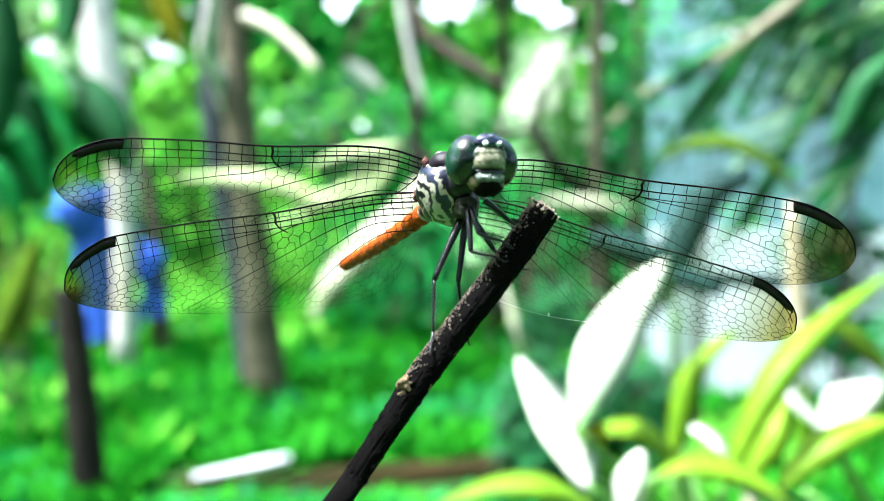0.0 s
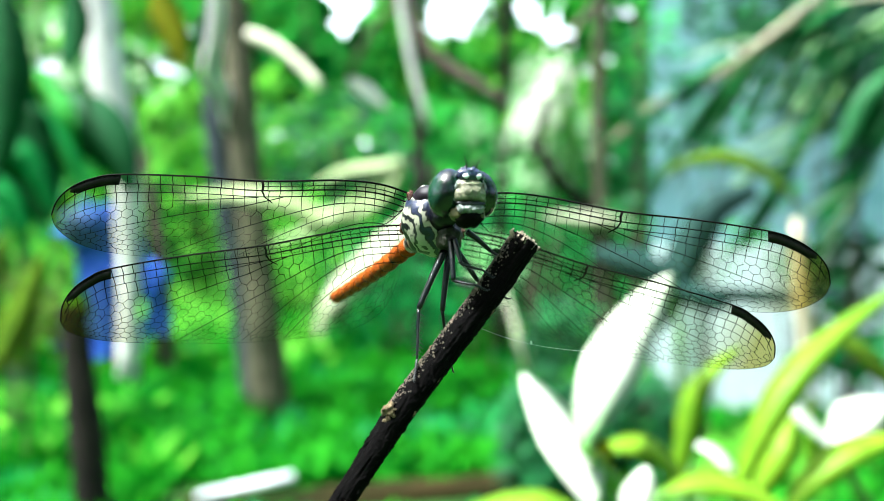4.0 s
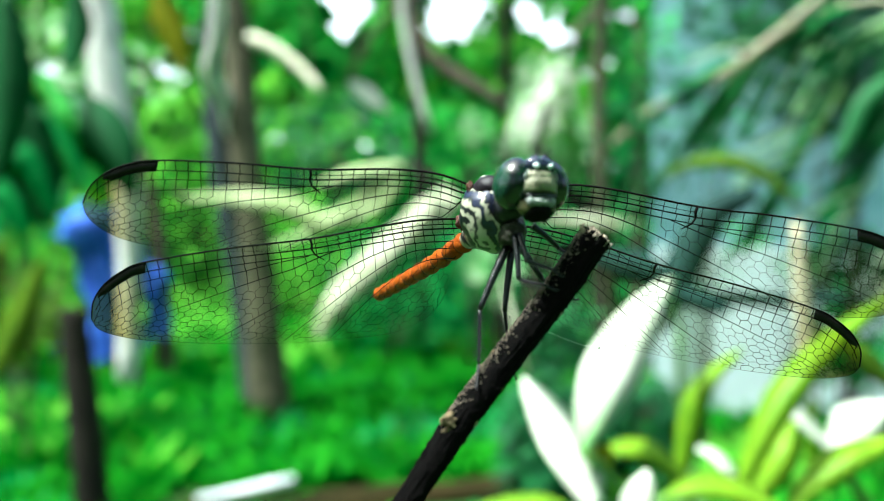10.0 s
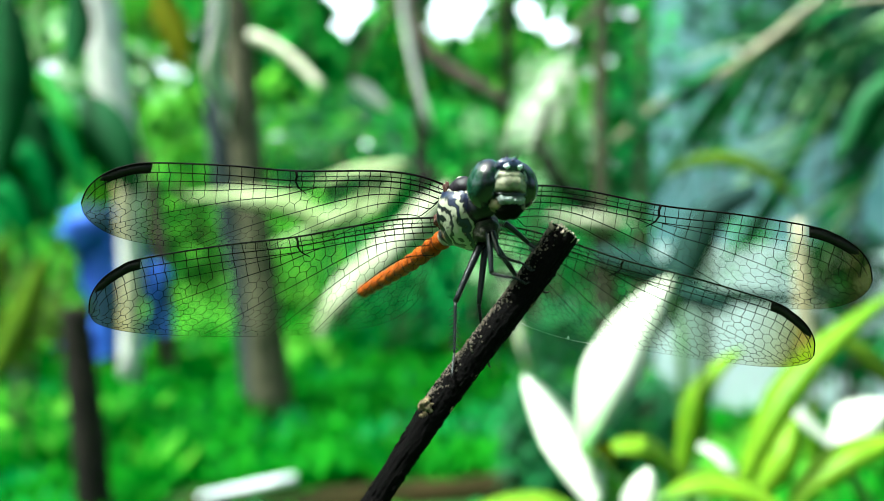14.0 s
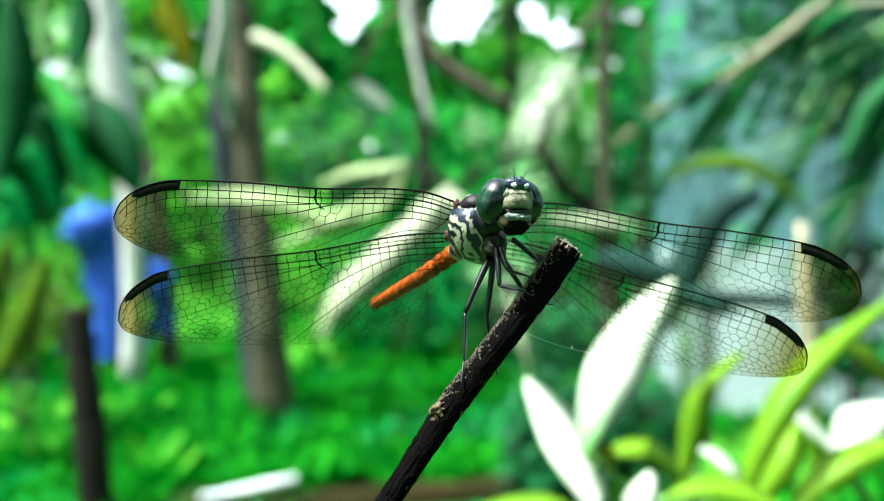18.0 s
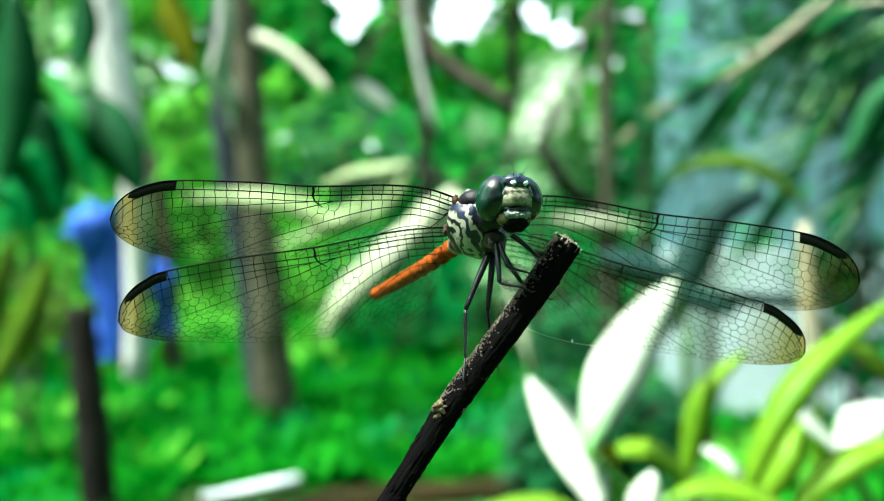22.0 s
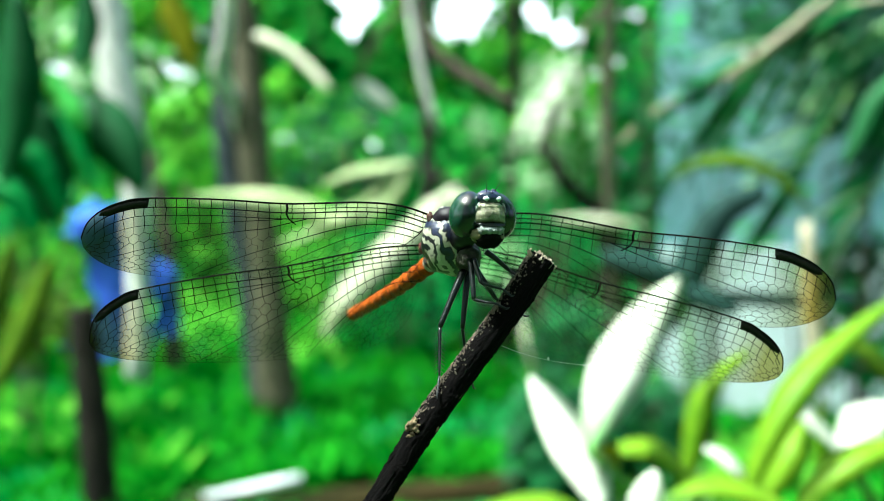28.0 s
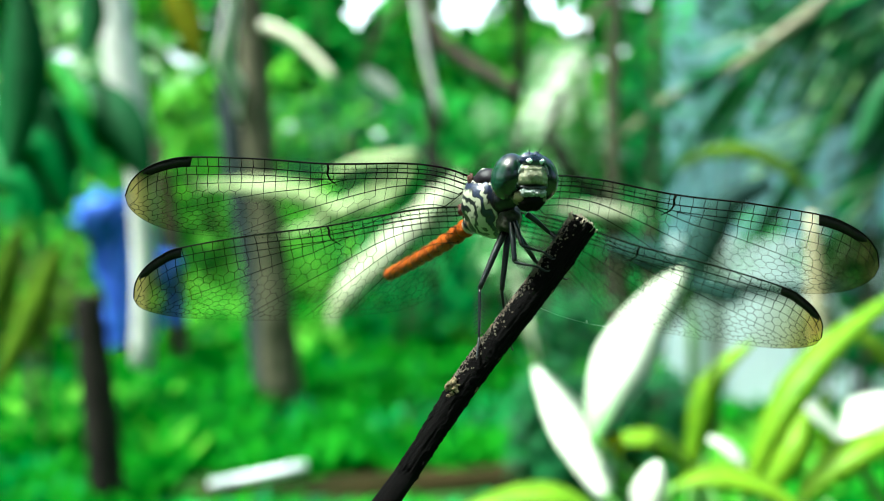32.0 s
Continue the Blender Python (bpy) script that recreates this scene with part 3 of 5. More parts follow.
def woods():
    """The far wall of leaves that closes the garden."""
    s = Shape()
    for _ in range(15000):
        a = rnd.uniform(-1.25, 1.25)
        d = rnd.uniform(13, 17)
        p = Vector((math.sin(a) * d, math.cos(a) * d, rnd.random() * (8.5 + 1.2 * noise.noise(Vector((a * 9, 0, 0))))))
        if in_gap(p, 0.5):
            continue
        b = rnd.uniform(0, 6.28)
        s.leaflet(p, Vector((math.cos(b), math.sin(b), rnd.uniform(-1, .3))), Vector((rnd.uniform(-.5, .5), -0.8, 0.6)), rnd.uniform(.4, .8), rnd.uniform(.25, .5))
    tagged(part("far_woods", s, LEAF, flat=True), "far green wall of garden trees", "woods", kind="stuff")


woods()


def hedge():
    """A tall dense hedge at the end of the garden, with an uneven top."""
    s, n, m = Shape(), 150, 40
    for i in range(n + 1):
        a = (i / n - 0.5) * 2.6
        for j in range(m + 1):
            top = 3.5 + 0.8 * noise.noise(Vector((a * 6, 1, 0))) + 0.5 * noise.noise(Vector((a * 19, 4, 0)))
            d = 18.5 + 1.2 * noise.noise(Vector((a * 14, j * 0.3, 2))) + 0.6 * noise.noise(Vector((a * 45, j * 0.8, 5))) + 0.05 * j
            s.v.append(Vector((math.sin(a) * d, math.cos(a) * d, -0.1 + top * j / m)))
    for i in range(n):
        for j in range(m):
            q = i * (m + 1) + j
            s.f.append((q, q + m + 1, q + m + 2, q + 1))
    tagged(part("hedge", s, LEAF), "tall dense green hedge closing the garden", "hedge", kind="structure")
    t = Shape()
    for _ in range(9000):
        a, d = rnd.uniform(-0.68, 0.68), rnd.uniform(12.5, 17)
        p = Vector((math.sin(a) * d, math.cos(a) * d, rnd.uniform(3.2, 8.0)))
        if in_gap(p, 0.5):
            continue
        b = rnd.uniform(0, 6.28)
        t.leaflet(p, Vector((math.cos(b), math.sin(b), rnd.uniform(-1, .3))), Vector((rnd.uniform(-.5, .5), -0.8, 0.6)), rnd.uniform(.45, .8), rnd.uniform(.3, .5))
    tagged(part("far_canopy", t, LEAF, flat=True), "far green canopy with small gaps of sky", "woods", kind="stuff")


hedge()


def far_sky():
    """Bright hazy cloud, far off behind the trees."""
    m = bpy.data.materials.new("bright_haze")
    m.use_nodes = True
    n = m.node_tree.nodes
    e = n.new("ShaderNodeEmission")
    e.inputs["Color"].default_value, e.inputs["Strength"].default_value = (0.93, 1.0, 0.98, 1), 1.5
    m.node_tree.links.new(e.outputs["Emission"], n["Material Output"].inputs["Surface"])
    s = Shape()
    for i in range(25):
        a = (i / 24 - 0.5) * 2.2
        s.v += [Vector((math.sin(a) * 300, math.cos(a) * 300, 0)), Vector((math.sin(a) * 300, math.cos(a) * 300, 160))]
    s.f = [(2 * i, 2 * i + 2, 2 * i + 3, 2 * i + 1) for i in range(24)]
    tagged(part("backdrop", s, m), "bright white hazy sky behind the trees", "sky", kind="structure")


far_sky()

# ---- trunks, post, cloth, wall ----


def trunk(pts, radii, material, label, name="tree", steps=16, category="tree", branches=(), top=None):
    base = Vector(pts[0])
    t = thing(name, (base.x, base.y, 0), label, category)
    line = smooth(pts, steps)
    k = len(line) - 1
    rr = [np.interp(i / k, np.linspace(0, 1, len(radii)), radii) for i in range(k + 1)]
    o = Vector((base.x, base.y, 0))
    part("trunk", Shape().tube([p - o for p in line], rr, 12, 0.06), material, t)
    for bp, br, bm in branches:
        part("branch", Shape().tube([p - o for p in smooth(bp, 10)], [br * (1 - 0.5 * i / 10) for i in range(11)], 8, 0.06), bm, t)
    if top:
        c = Shape()
        crown(c, top[0], top[1], top[2], 0.24)
        c.v = [p - o for p in c.v]
        part("crown", c, LEAF, t, flat=True)
    return t


trunk([(-0.763, 3.45, -0.049), (-0.78, 3.45, 0.231), (-0.812, 3.45, 0.562), (-0.843, 3.45, 0.867), (-0.875, 3.45, 1.121), (-0.897, 3.45, 1.376), (-0.908, 3.45, 1.656), (-0.97, 3.45, 2.0), (-1.026, 3.450, 2.387), (-1.2, 3.8, 3.6), (-1.5, 4.4, 5.2)], [0.10, 0.085, 0.075, 0.07, 0.07, 0.068, 0.066, 0.062, 0.06, 0.05, 0.03], BARK_TAN,
      # the 0.05 BARK_PALE branch stands for the trunk's sunlit upper left
      "leaning pale brown tree trunk with rough bark", top=((-1.6, 4.6, 5.5), (0.8, 0.8, 0.6), 260), branches=[([(-0.913, 3.45, 1.727), (-0.739, 3.4, 1.656), (-0.617, 3.35, 1.551), (-0.517, 3.3, 1.447)], 0.034, STEM_CREAM), ([(-0.945, 3.500, 1.30), (-0.965, 3.42, 1.42), (-0.997, 3.3, 1.519), (-0.937, 3.2, 1.661), (-0.9, 3.1, 1.907)], 0.05, BARK_PALE),
                ([(-1.019, 3.450, 2.260), (-0.539, 3.000, 2.240), (-0.180, 2.600, 1.907), (-0.132, 2.600, 1.563), (-0.084, 2.600, 1.314), (-0.035, 2.600, 1.16)], 0.020, BARK_PALE),
                ([(-1.014, 3.450, 2.184), (-0.577, 3.500, 2.179), (-0.249, 3.600, 2.008), (-0.064, 3.600, 1.677), (0.148, 3.600, 1.531), (0.321, 3.600, 1.425)], 0.055, BARK_BROWN)])
trunk([(-1.679, 4.100, -0.037), (-1.667, 4.100, 0.582), (-1.688, 4.100, 1.186), (-1.778, 4.100, 1.639), (-1.830, 4.100, 2.092), (-1.884, 4.100, 2.545), (-1.95, 4.1, 3.4), (-1.9, 4.2, 4.6)], [0.06, 0.055, 0.08, 0.095, 0.09, 0.08, 0.05, 0.03], BARK_PALE, "slender pale tree trunk", top=((-1.9, 4.2, 4.9), (0.6, 0.6, 0.5), 140))
# shaded left side of the leaning trunk, built as a dark stem behind it
trunk([(-0.855, 3.6, -0.11), (-0.893, 3.6, 0.235), (-0.937, 3.6, 0.606), (-0.997, 3.6, 0.925), (-1.041, 3.6, 1.19), (-1.064, 3.6, 1.429), (-1.07, 3.6, 1.775), (-1.062, 3.6, 2.254)], [0.075, 0.066, 0.06, 0.058, 0.056, 0.052, 0.045, 0.03], BARK_SHADED, "slender dark trunk added as the shaded side of the pale one")
trunk([(-1.640, 4.600, -0.082), (-1.690, 4.600, 0.731), (-1.792, 4.600, 1.341)], [0.05, 0.045, 0.03], BARK_BROWN, "thin brown tree trunk")
trunk([(-0.950, 2.100, -0.001), (-0.980, 2.100, 0.324), (-0.999, 2.100, 0.479), (-1.008, 2.100, 0.595)], [0.048, 0.044, 0.04, 0.036], BARK_DARK, "dark weathered wooden post among the weeds", "post", 12, "post")
trunk([(0.796, 3.3, -0.103), (0.72, 3.3, 0.625), (0.69, 3.3, 1.11), (0.683, 3.3, 1.547), (0.692, 3.3, 1.984)], [0.045, 0.036, 0.032, 0.029, 0.026], BARK_GREY, "slender brown tree trunk beside the fence",
      branches=[([(0.695, 3.3, 0.867), (0.556, 3.2, 0.969), (0.459, 3.1, 1.046), (0.397, 3.1, 1.174), (0.435, 3.1, 1.361)], 0.040, BARK_DARK), ([(0.72, 3.300, 1.20), (0.831, 3.000, 1.312), (0.821, 2.500, 1.274), (0.775, 2.000, 1.243), (0.856, 1.950, 1.309), (0.985, 1.950, 1.417)], 0.014, STEM_PALE)])
trunk([(0.436, 5.5, -0.352), (0.438, 5.5, 1.347), (0.46, 5.5, 2.077), (0.485, 5.5, 2.887)], [0.05, 0.045, 0.04, 0.03], BARK_DARK, "dark thin tree trunk far behind")
trunk([(-0.132, 6.200, -0.143), (-0.155, 6.200, 0.953), (-0.178, 6.200, 1.866), (-0.247, 6.200, 2.779)], [0.07, 0.06, 0.055, 0.05], BARK_DARK, "dark thin tree trunk far behind")


def cloth():
    t = thing("blue_cloth", (-1.955, 4.500, 0.905), "crumpled blue cloth draped over a garden stake", "cloth")

    def sheet(x0, z0, half, drop, bulge, seed):
        s, n, m = Shape(), 20, 26
        for side in (-1, 1):
            for j in range(m + 1):
                for i in range(n + 1):
                    a, b = i / n * 2 - 1, j / m
                    w = half * (0.75 + 0.4 * math.sin(b * 2.6 + seed) * 0.6 + 0.25 * noise.noise(Vector((b * 3, seed, 0))))
                    x = x0 + a * w + 0.05 * b + 0.05 * noise.noise(Vector((b * 4, a, seed)))
                    y = side * (bulge - 0.04 * a * a) + 0.07 * noise.noise(Vector((a * 2.6, b * 2, side * 5 + seed)))
                    z = z0 - drop * b - 0.05 * abs(a) + 0.06 * noise.noise(Vector((a * 3, side, seed))) * b
                    s.v.append(Vector((x, y, z)))
        w = n + 1
        q = w * (m + 1)
        for j in range(m):
            for i in range(n):
                a = j * w + i
                s.f += [(a, a + 1, a + w + 1, a + w), (q + a, q + a + w, q + a + w + 1, q + a + 1)]
        for i in range(n):
            s.f.append((i, q + i, q + i + 1, i + 1))
        return s
    part("fold", sheet(0.0, 0.06, 0.15, 0.82, 0.10, 1.0), CLOTH, t)
    part("loose_end", sheet(0.26, -0.22, 0.10, 0.40, 0.07, 4.0), CLOTH, t)
    part("cloth_top", Shape().ball((-0.08, -0.06, -0.02), (0.17, 0.14, 0.13), None, 18, 12, 0.6), CLOTH, t, "bunched top of the cloth")
    part("corner", Shape().ball((-0.22, 0, -0.72), (0.10, 0.07, 0.08), None, 12, 8, 0.6), CLOTH, t)


cloth()
trunk([(-1.96, 4.5, -0.05), (-1.96, 4.5, 0.4), (-1.96, 4.5, 0.9)], [0.04, 0.035, 0.03], BARK_DARK, "dark garden stake under a blue cloth", "stake", 6, "stake")


def painted_wall():
    """A tall board fence, pale blue-grey, half hidden by leaves."""
    t = thing("board_fence", (0.97, 3.5, 0), "tall pale blue-grey painted board fence behind the leaves", "fence")
    for k in range(18):
        x = k * 0.16
        part("board", Shape().box((x, -0.012 + 0.004 * (k % 3), -0.03), (x + 0.150, 0.014, 2.4 - 0.01 * (k % 4))), PAINT, t, flat=True)
    # added row of paler boards: the bright glow low on the fence, as colour
    for k in range(6):
        part("glow_board", Shape().box((k * 0.48, -0.030, -0.03), (k * 0.48 + 0.474, -0.016, 0.78)), PAINT_GLOW, t, "low board added in a paler colour as the bright glow", flat=True)
    for z in (0.4, 2.0):
        part("rail", Shape().box((0.0, 0.018, z), (2.88, 0.06, z + 0.08)), PAINT, t, flat=True)
    for x in (0.1, 1.4, 2.7):
        part("post", Shape().box((x, 0.064, -0.05), (x + 0.09, 0.15, 2.3)), PAINT, t, flat=True)


painted_wall()


def log_and_stick():
    t = thing("fallen_log", (-0.312, 2.300, -0.035), "dark brown fallen log at the edge of the weeds", "log")
    pts = smooth([(-0.46, 0.02, -0.01), (-0.2, 0, 0.0), (0.2, 0.02, 0.03), (0.65, 0.1, 0.05)], 14)
    part("trunk", Shape().tube(pts, [0.054 + 0.005 * math.sin(i) for i in range(15)], 10, 0.08), BARK_MOSSY, t)
    s = thing("white_stick", (-0.578, 2.270, 0.044), "short white painted stick lying on the log", "stick")
    part("rod", Shape().tube([(-0.145, 0, -0.026), (-0.05, 0, -0.008), (0.06, 0.005, 0.014), (0.14, 0.01, 0.03)], [0.012, 0.015, 0.016, 0.014], 10, 0.06), WHITE, s)


log_and_stick()


trunk([(0.28, 1.36, -0.03), (0.262, 1.340, 0.409), (0.286, 1.320, 0.511), (0.324, 1.310, 0.590), (0.384, 1.300, 0.673), (0.422, 1.300, 0.754), (0.465, 1.300, 0.821), (0.532, 1.300, 0.850)], [0.018, 0.020, 0.023, 0.028, 0.032, 0.033, 0.027, 0.015], STEM_TEAL, "dark bent sapling in front of the fence",
      "sapling", branches=[([(0.393, 1.300, 0.668), (0.475, 1.300, 0.673), (0.590, 1.300, 0.668), (0.685, 1.300, 0.673)], 0.016, STEM_TEAL)])
trunk([(0.36, 0.95, -0.03), (0.382, 0.900, 0.514), (0.408, 0.900, 0.574), (0.429, 0.900, 0.634), (0.424, 0.900, 0.687), (0.418, 0.900, 0.786)], [0.008, 0.008, 0.008, 0.010, 0.011, 0.006], STEM_PALE, "thin pinkish-brown bare sapling", "sapling")

# ---- leaves ----


def leaf_plant(name, foot, label, leaves, category="plant"):
    """A plant with a stem from the ground; every leaf is a blade on its own stalk line."""
    t = thing(name, (foot[0], foot[1], 0), label, category)
    o = Vector((foot[0], foot[1], 0))
    tops = [Vector(l[0][0]) - o for l in leaves]
    low = min(p.z for p in tops)
    crown_base = Vector((0.0, 0.0, low - 0.06))
    part("stem", Shape().tube(smooth([(0, 0, -0.03), (0.01, 0.01, crown_base.z * .5), crown_base], 8), [0.009 - 0.0004 * i for i in range(9)], 8), STEM_GREEN, t)
    for (pts, w, face, m), p in zip(leaves, tops):
        part("stalk", Shape().tube(smooth([crown_base, (crown_base + p) / 2 + Vector((0, 0.01, 0.005)), p], 6), [0.004 - 0.0003 * i for i in range(7)], 6), STEM_GREEN, t)
        part("leaf_blade", Shape().blade([Vector(q) - o for q in pts], w, face), m, t)
    return t


UP = (0, -0.5, 0.87)
leaf_plant("broad_leaf_plant", (0.378, 1.22), "small plant with broad dark blue-green leaves", [
    ([(0.369, 1.22, 0.713), (0.326, 1.21, 0.72), (0.28, 1.2, 0.731), (0.232, 1.2, 0.747)], 0.062, (0, -0.9, 0.4), STEM_TEAL),
    ([(0.369, 1.22, 0.686), (0.396, 1.22, 0.679), (0.428, 1.22, 0.668), (0.463, 1.22, 0.652)], 0.045, (0, -0.9, 0.4), STEM_TEAL),
])
leaf_plant("strap_leaf_plant", (0.155, 0.40), "plant with long arching lime-green and white strap leaves", [
    ([(0.058, 0.315, 0.668), (0.074, 0.350, 0.687), (0.098, 0.385, 0.712), (0.126, 0.420, 0.736)], 0.0275, (0.1, -0.6, 0.8), LEAF_FADE),
    ([(0.062, 0.31, 0.646), (0.057, 0.325, 0.659), (0.051, 0.35, 0.671), (0.04, 0.375, 0.689)], 0.0270, (0.25, -0.7, 0.66), LEAF_PALE),
    ([(0.065, 0.33, 0.648), (0.067, 0.33, 0.656), (0.069, 0.33, 0.662), (0.073, 0.33, 0.667)], 0.0120, (0.2, -0.8, 0.5), LEAF_AMBER),
    ([(0.129, 0.420, 0.615), (0.135, 0.420, 0.649), (0.144, 0.420, 0.677), (0.170, 0.430, 0.696)], 0.0151, UP, LEAF_LIME),
    ([(0.137, 0.360, 0.629), (0.155, 0.360, 0.672), (0.184, 0.370, 0.702), (0.240, 0.400, 0.731)], 0.0166, UP, LEAF_LIME),
    ([(0.143, 0.450, 0.636), (0.154, 0.440, 0.635), (0.163, 0.430, 0.625), (0.170, 0.420, 0.606)], 0.0090, UP, LEAF_PALE),
    ([(0.121, 0.380, 0.634), (0.108, 0.380, 0.647), (0.094, 0.380, 0.652), (0.074, 0.380, 0.649)], 0.0173, UP, LEAF_LIME),
    ([(0.068, 0.275, 0.646), (0.070, 0.275, 0.656), (0.072, 0.275, 0.664), (0.075, 0.278, 0.671)], 0.0130, (-0.2, -0.5, 0.84), LEAF_PALE),
])
leaf_plant("strap_leaf_plant", (0.30, 0.46), "plant with long arching lime-green and white strap leaves", [
    ([(0.288, 0.480, 0.660), (0.271, 0.480, 0.681), (0.253, 0.480, 0.691), (0.235, 0.480, 0.695)], 0.0216, UP, LEAF_LIME),
    ([(0.208, 0.400, 0.645), (0.199, 0.400, 0.651), (0.187, 0.400, 0.663), (0.183, 0.410, 0.676)], 0.0144, UP, LEAF_PALE),
    ([(0.225, 0.44, 0.637), (0.235, 0.44, 0.647), (0.245, 0.44, 0.655), (0.257, 0.44, 0.663)], 0.0290, UP, LEAF_PALE),
    ([(0.278, 0.47, 0.664), (0.265, 0.47, 0.678), (0.253, 0.47, 0.689), (0.237, 0.47, 0.696)], 0.0190, (0, -0.8, 0.6), LEAF_OLIVE),
    ([(0.163, 0.360, 0.629), (0.179, 0.360, 0.645), (0.198, 0.360, 0.656), (0.228, 0.370, 0.661)], 0.0173, UP, LEAF_LIME),
    ([(0.153, 0.380, 0.623), (0.161, 0.380, 0.637), (0.170, 0.380, 0.651), (0.180, 0.390, 0.665)], 0.0187, UP, LEAF_LIME),
    ([(0.242, 0.500, 0.582), (0.242, 0.500, 0.612), (0.243, 0.500, 0.634), (0.242, 0.500, 0.656)], 0.0115, UP, LEAF_LIME),
])
leaf_plant("low_leaf_plant", (0.09, 0.33), "low plant with broad bright green leaves", [
    ([(0.065, 0.300, 0.640), (0.044, 0.290, 0.652), (0.024, 0.290, 0.653), (0.000, 0.290, 0.646)], 0.0130, UP, LEAF_LIME),
    ([(0.087, 0.300, 0.654), (0.103, 0.300, 0.658), (0.121, 0.300, 0.654), (0.141, 0.300, 0.643)], 0.0144, UP, LEAF_LIME),
])


def hanging_leaves(name, label, leaves, twig_pts, twig_r, bark, twigs=()):
    o = Vector(twig_pts[0])
    t = thing(name, o, label, "plant")
    part("stem", Shape().tube([p - o for p in smooth(twig_pts, 24)], [twig_r * (1 - 0.03 * i) for i in range(25)], 8, 0.05), bark, t)
    for pts, r in twigs:
        part("twig", Shape().tube([p - o for p in smooth(pts, 8)], [r * (1 - 0.06 * i) for i in range(9)], 6, 0.05), bark, t)
    for pts, w, face, m in leaves:
        part("leaf_blade", Shape().blade([Vector(q) - o for q in pts], w, face), m, t)


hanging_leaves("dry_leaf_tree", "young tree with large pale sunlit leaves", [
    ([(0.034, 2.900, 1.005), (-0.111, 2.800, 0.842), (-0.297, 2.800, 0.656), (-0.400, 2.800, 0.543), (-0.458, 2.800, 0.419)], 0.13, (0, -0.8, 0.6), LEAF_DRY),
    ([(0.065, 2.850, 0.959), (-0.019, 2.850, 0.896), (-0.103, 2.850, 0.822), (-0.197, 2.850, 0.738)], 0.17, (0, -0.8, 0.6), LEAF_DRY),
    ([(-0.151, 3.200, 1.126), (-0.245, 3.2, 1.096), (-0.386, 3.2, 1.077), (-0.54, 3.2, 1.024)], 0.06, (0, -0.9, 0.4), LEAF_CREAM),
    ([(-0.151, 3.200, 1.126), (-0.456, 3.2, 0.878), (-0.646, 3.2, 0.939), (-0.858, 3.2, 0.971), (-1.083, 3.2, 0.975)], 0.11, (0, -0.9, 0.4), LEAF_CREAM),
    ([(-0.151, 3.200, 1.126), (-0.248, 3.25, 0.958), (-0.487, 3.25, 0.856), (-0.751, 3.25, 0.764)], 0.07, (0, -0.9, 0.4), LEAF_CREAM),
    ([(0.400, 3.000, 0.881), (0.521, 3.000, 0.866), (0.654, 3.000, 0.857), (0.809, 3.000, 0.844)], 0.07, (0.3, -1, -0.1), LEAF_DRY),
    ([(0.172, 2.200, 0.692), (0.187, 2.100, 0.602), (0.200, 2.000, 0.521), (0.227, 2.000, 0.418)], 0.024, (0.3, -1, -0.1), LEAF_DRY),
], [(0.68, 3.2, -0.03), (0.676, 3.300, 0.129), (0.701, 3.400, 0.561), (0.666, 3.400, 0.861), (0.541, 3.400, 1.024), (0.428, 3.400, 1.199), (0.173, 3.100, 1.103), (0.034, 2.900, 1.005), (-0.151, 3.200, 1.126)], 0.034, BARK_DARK)
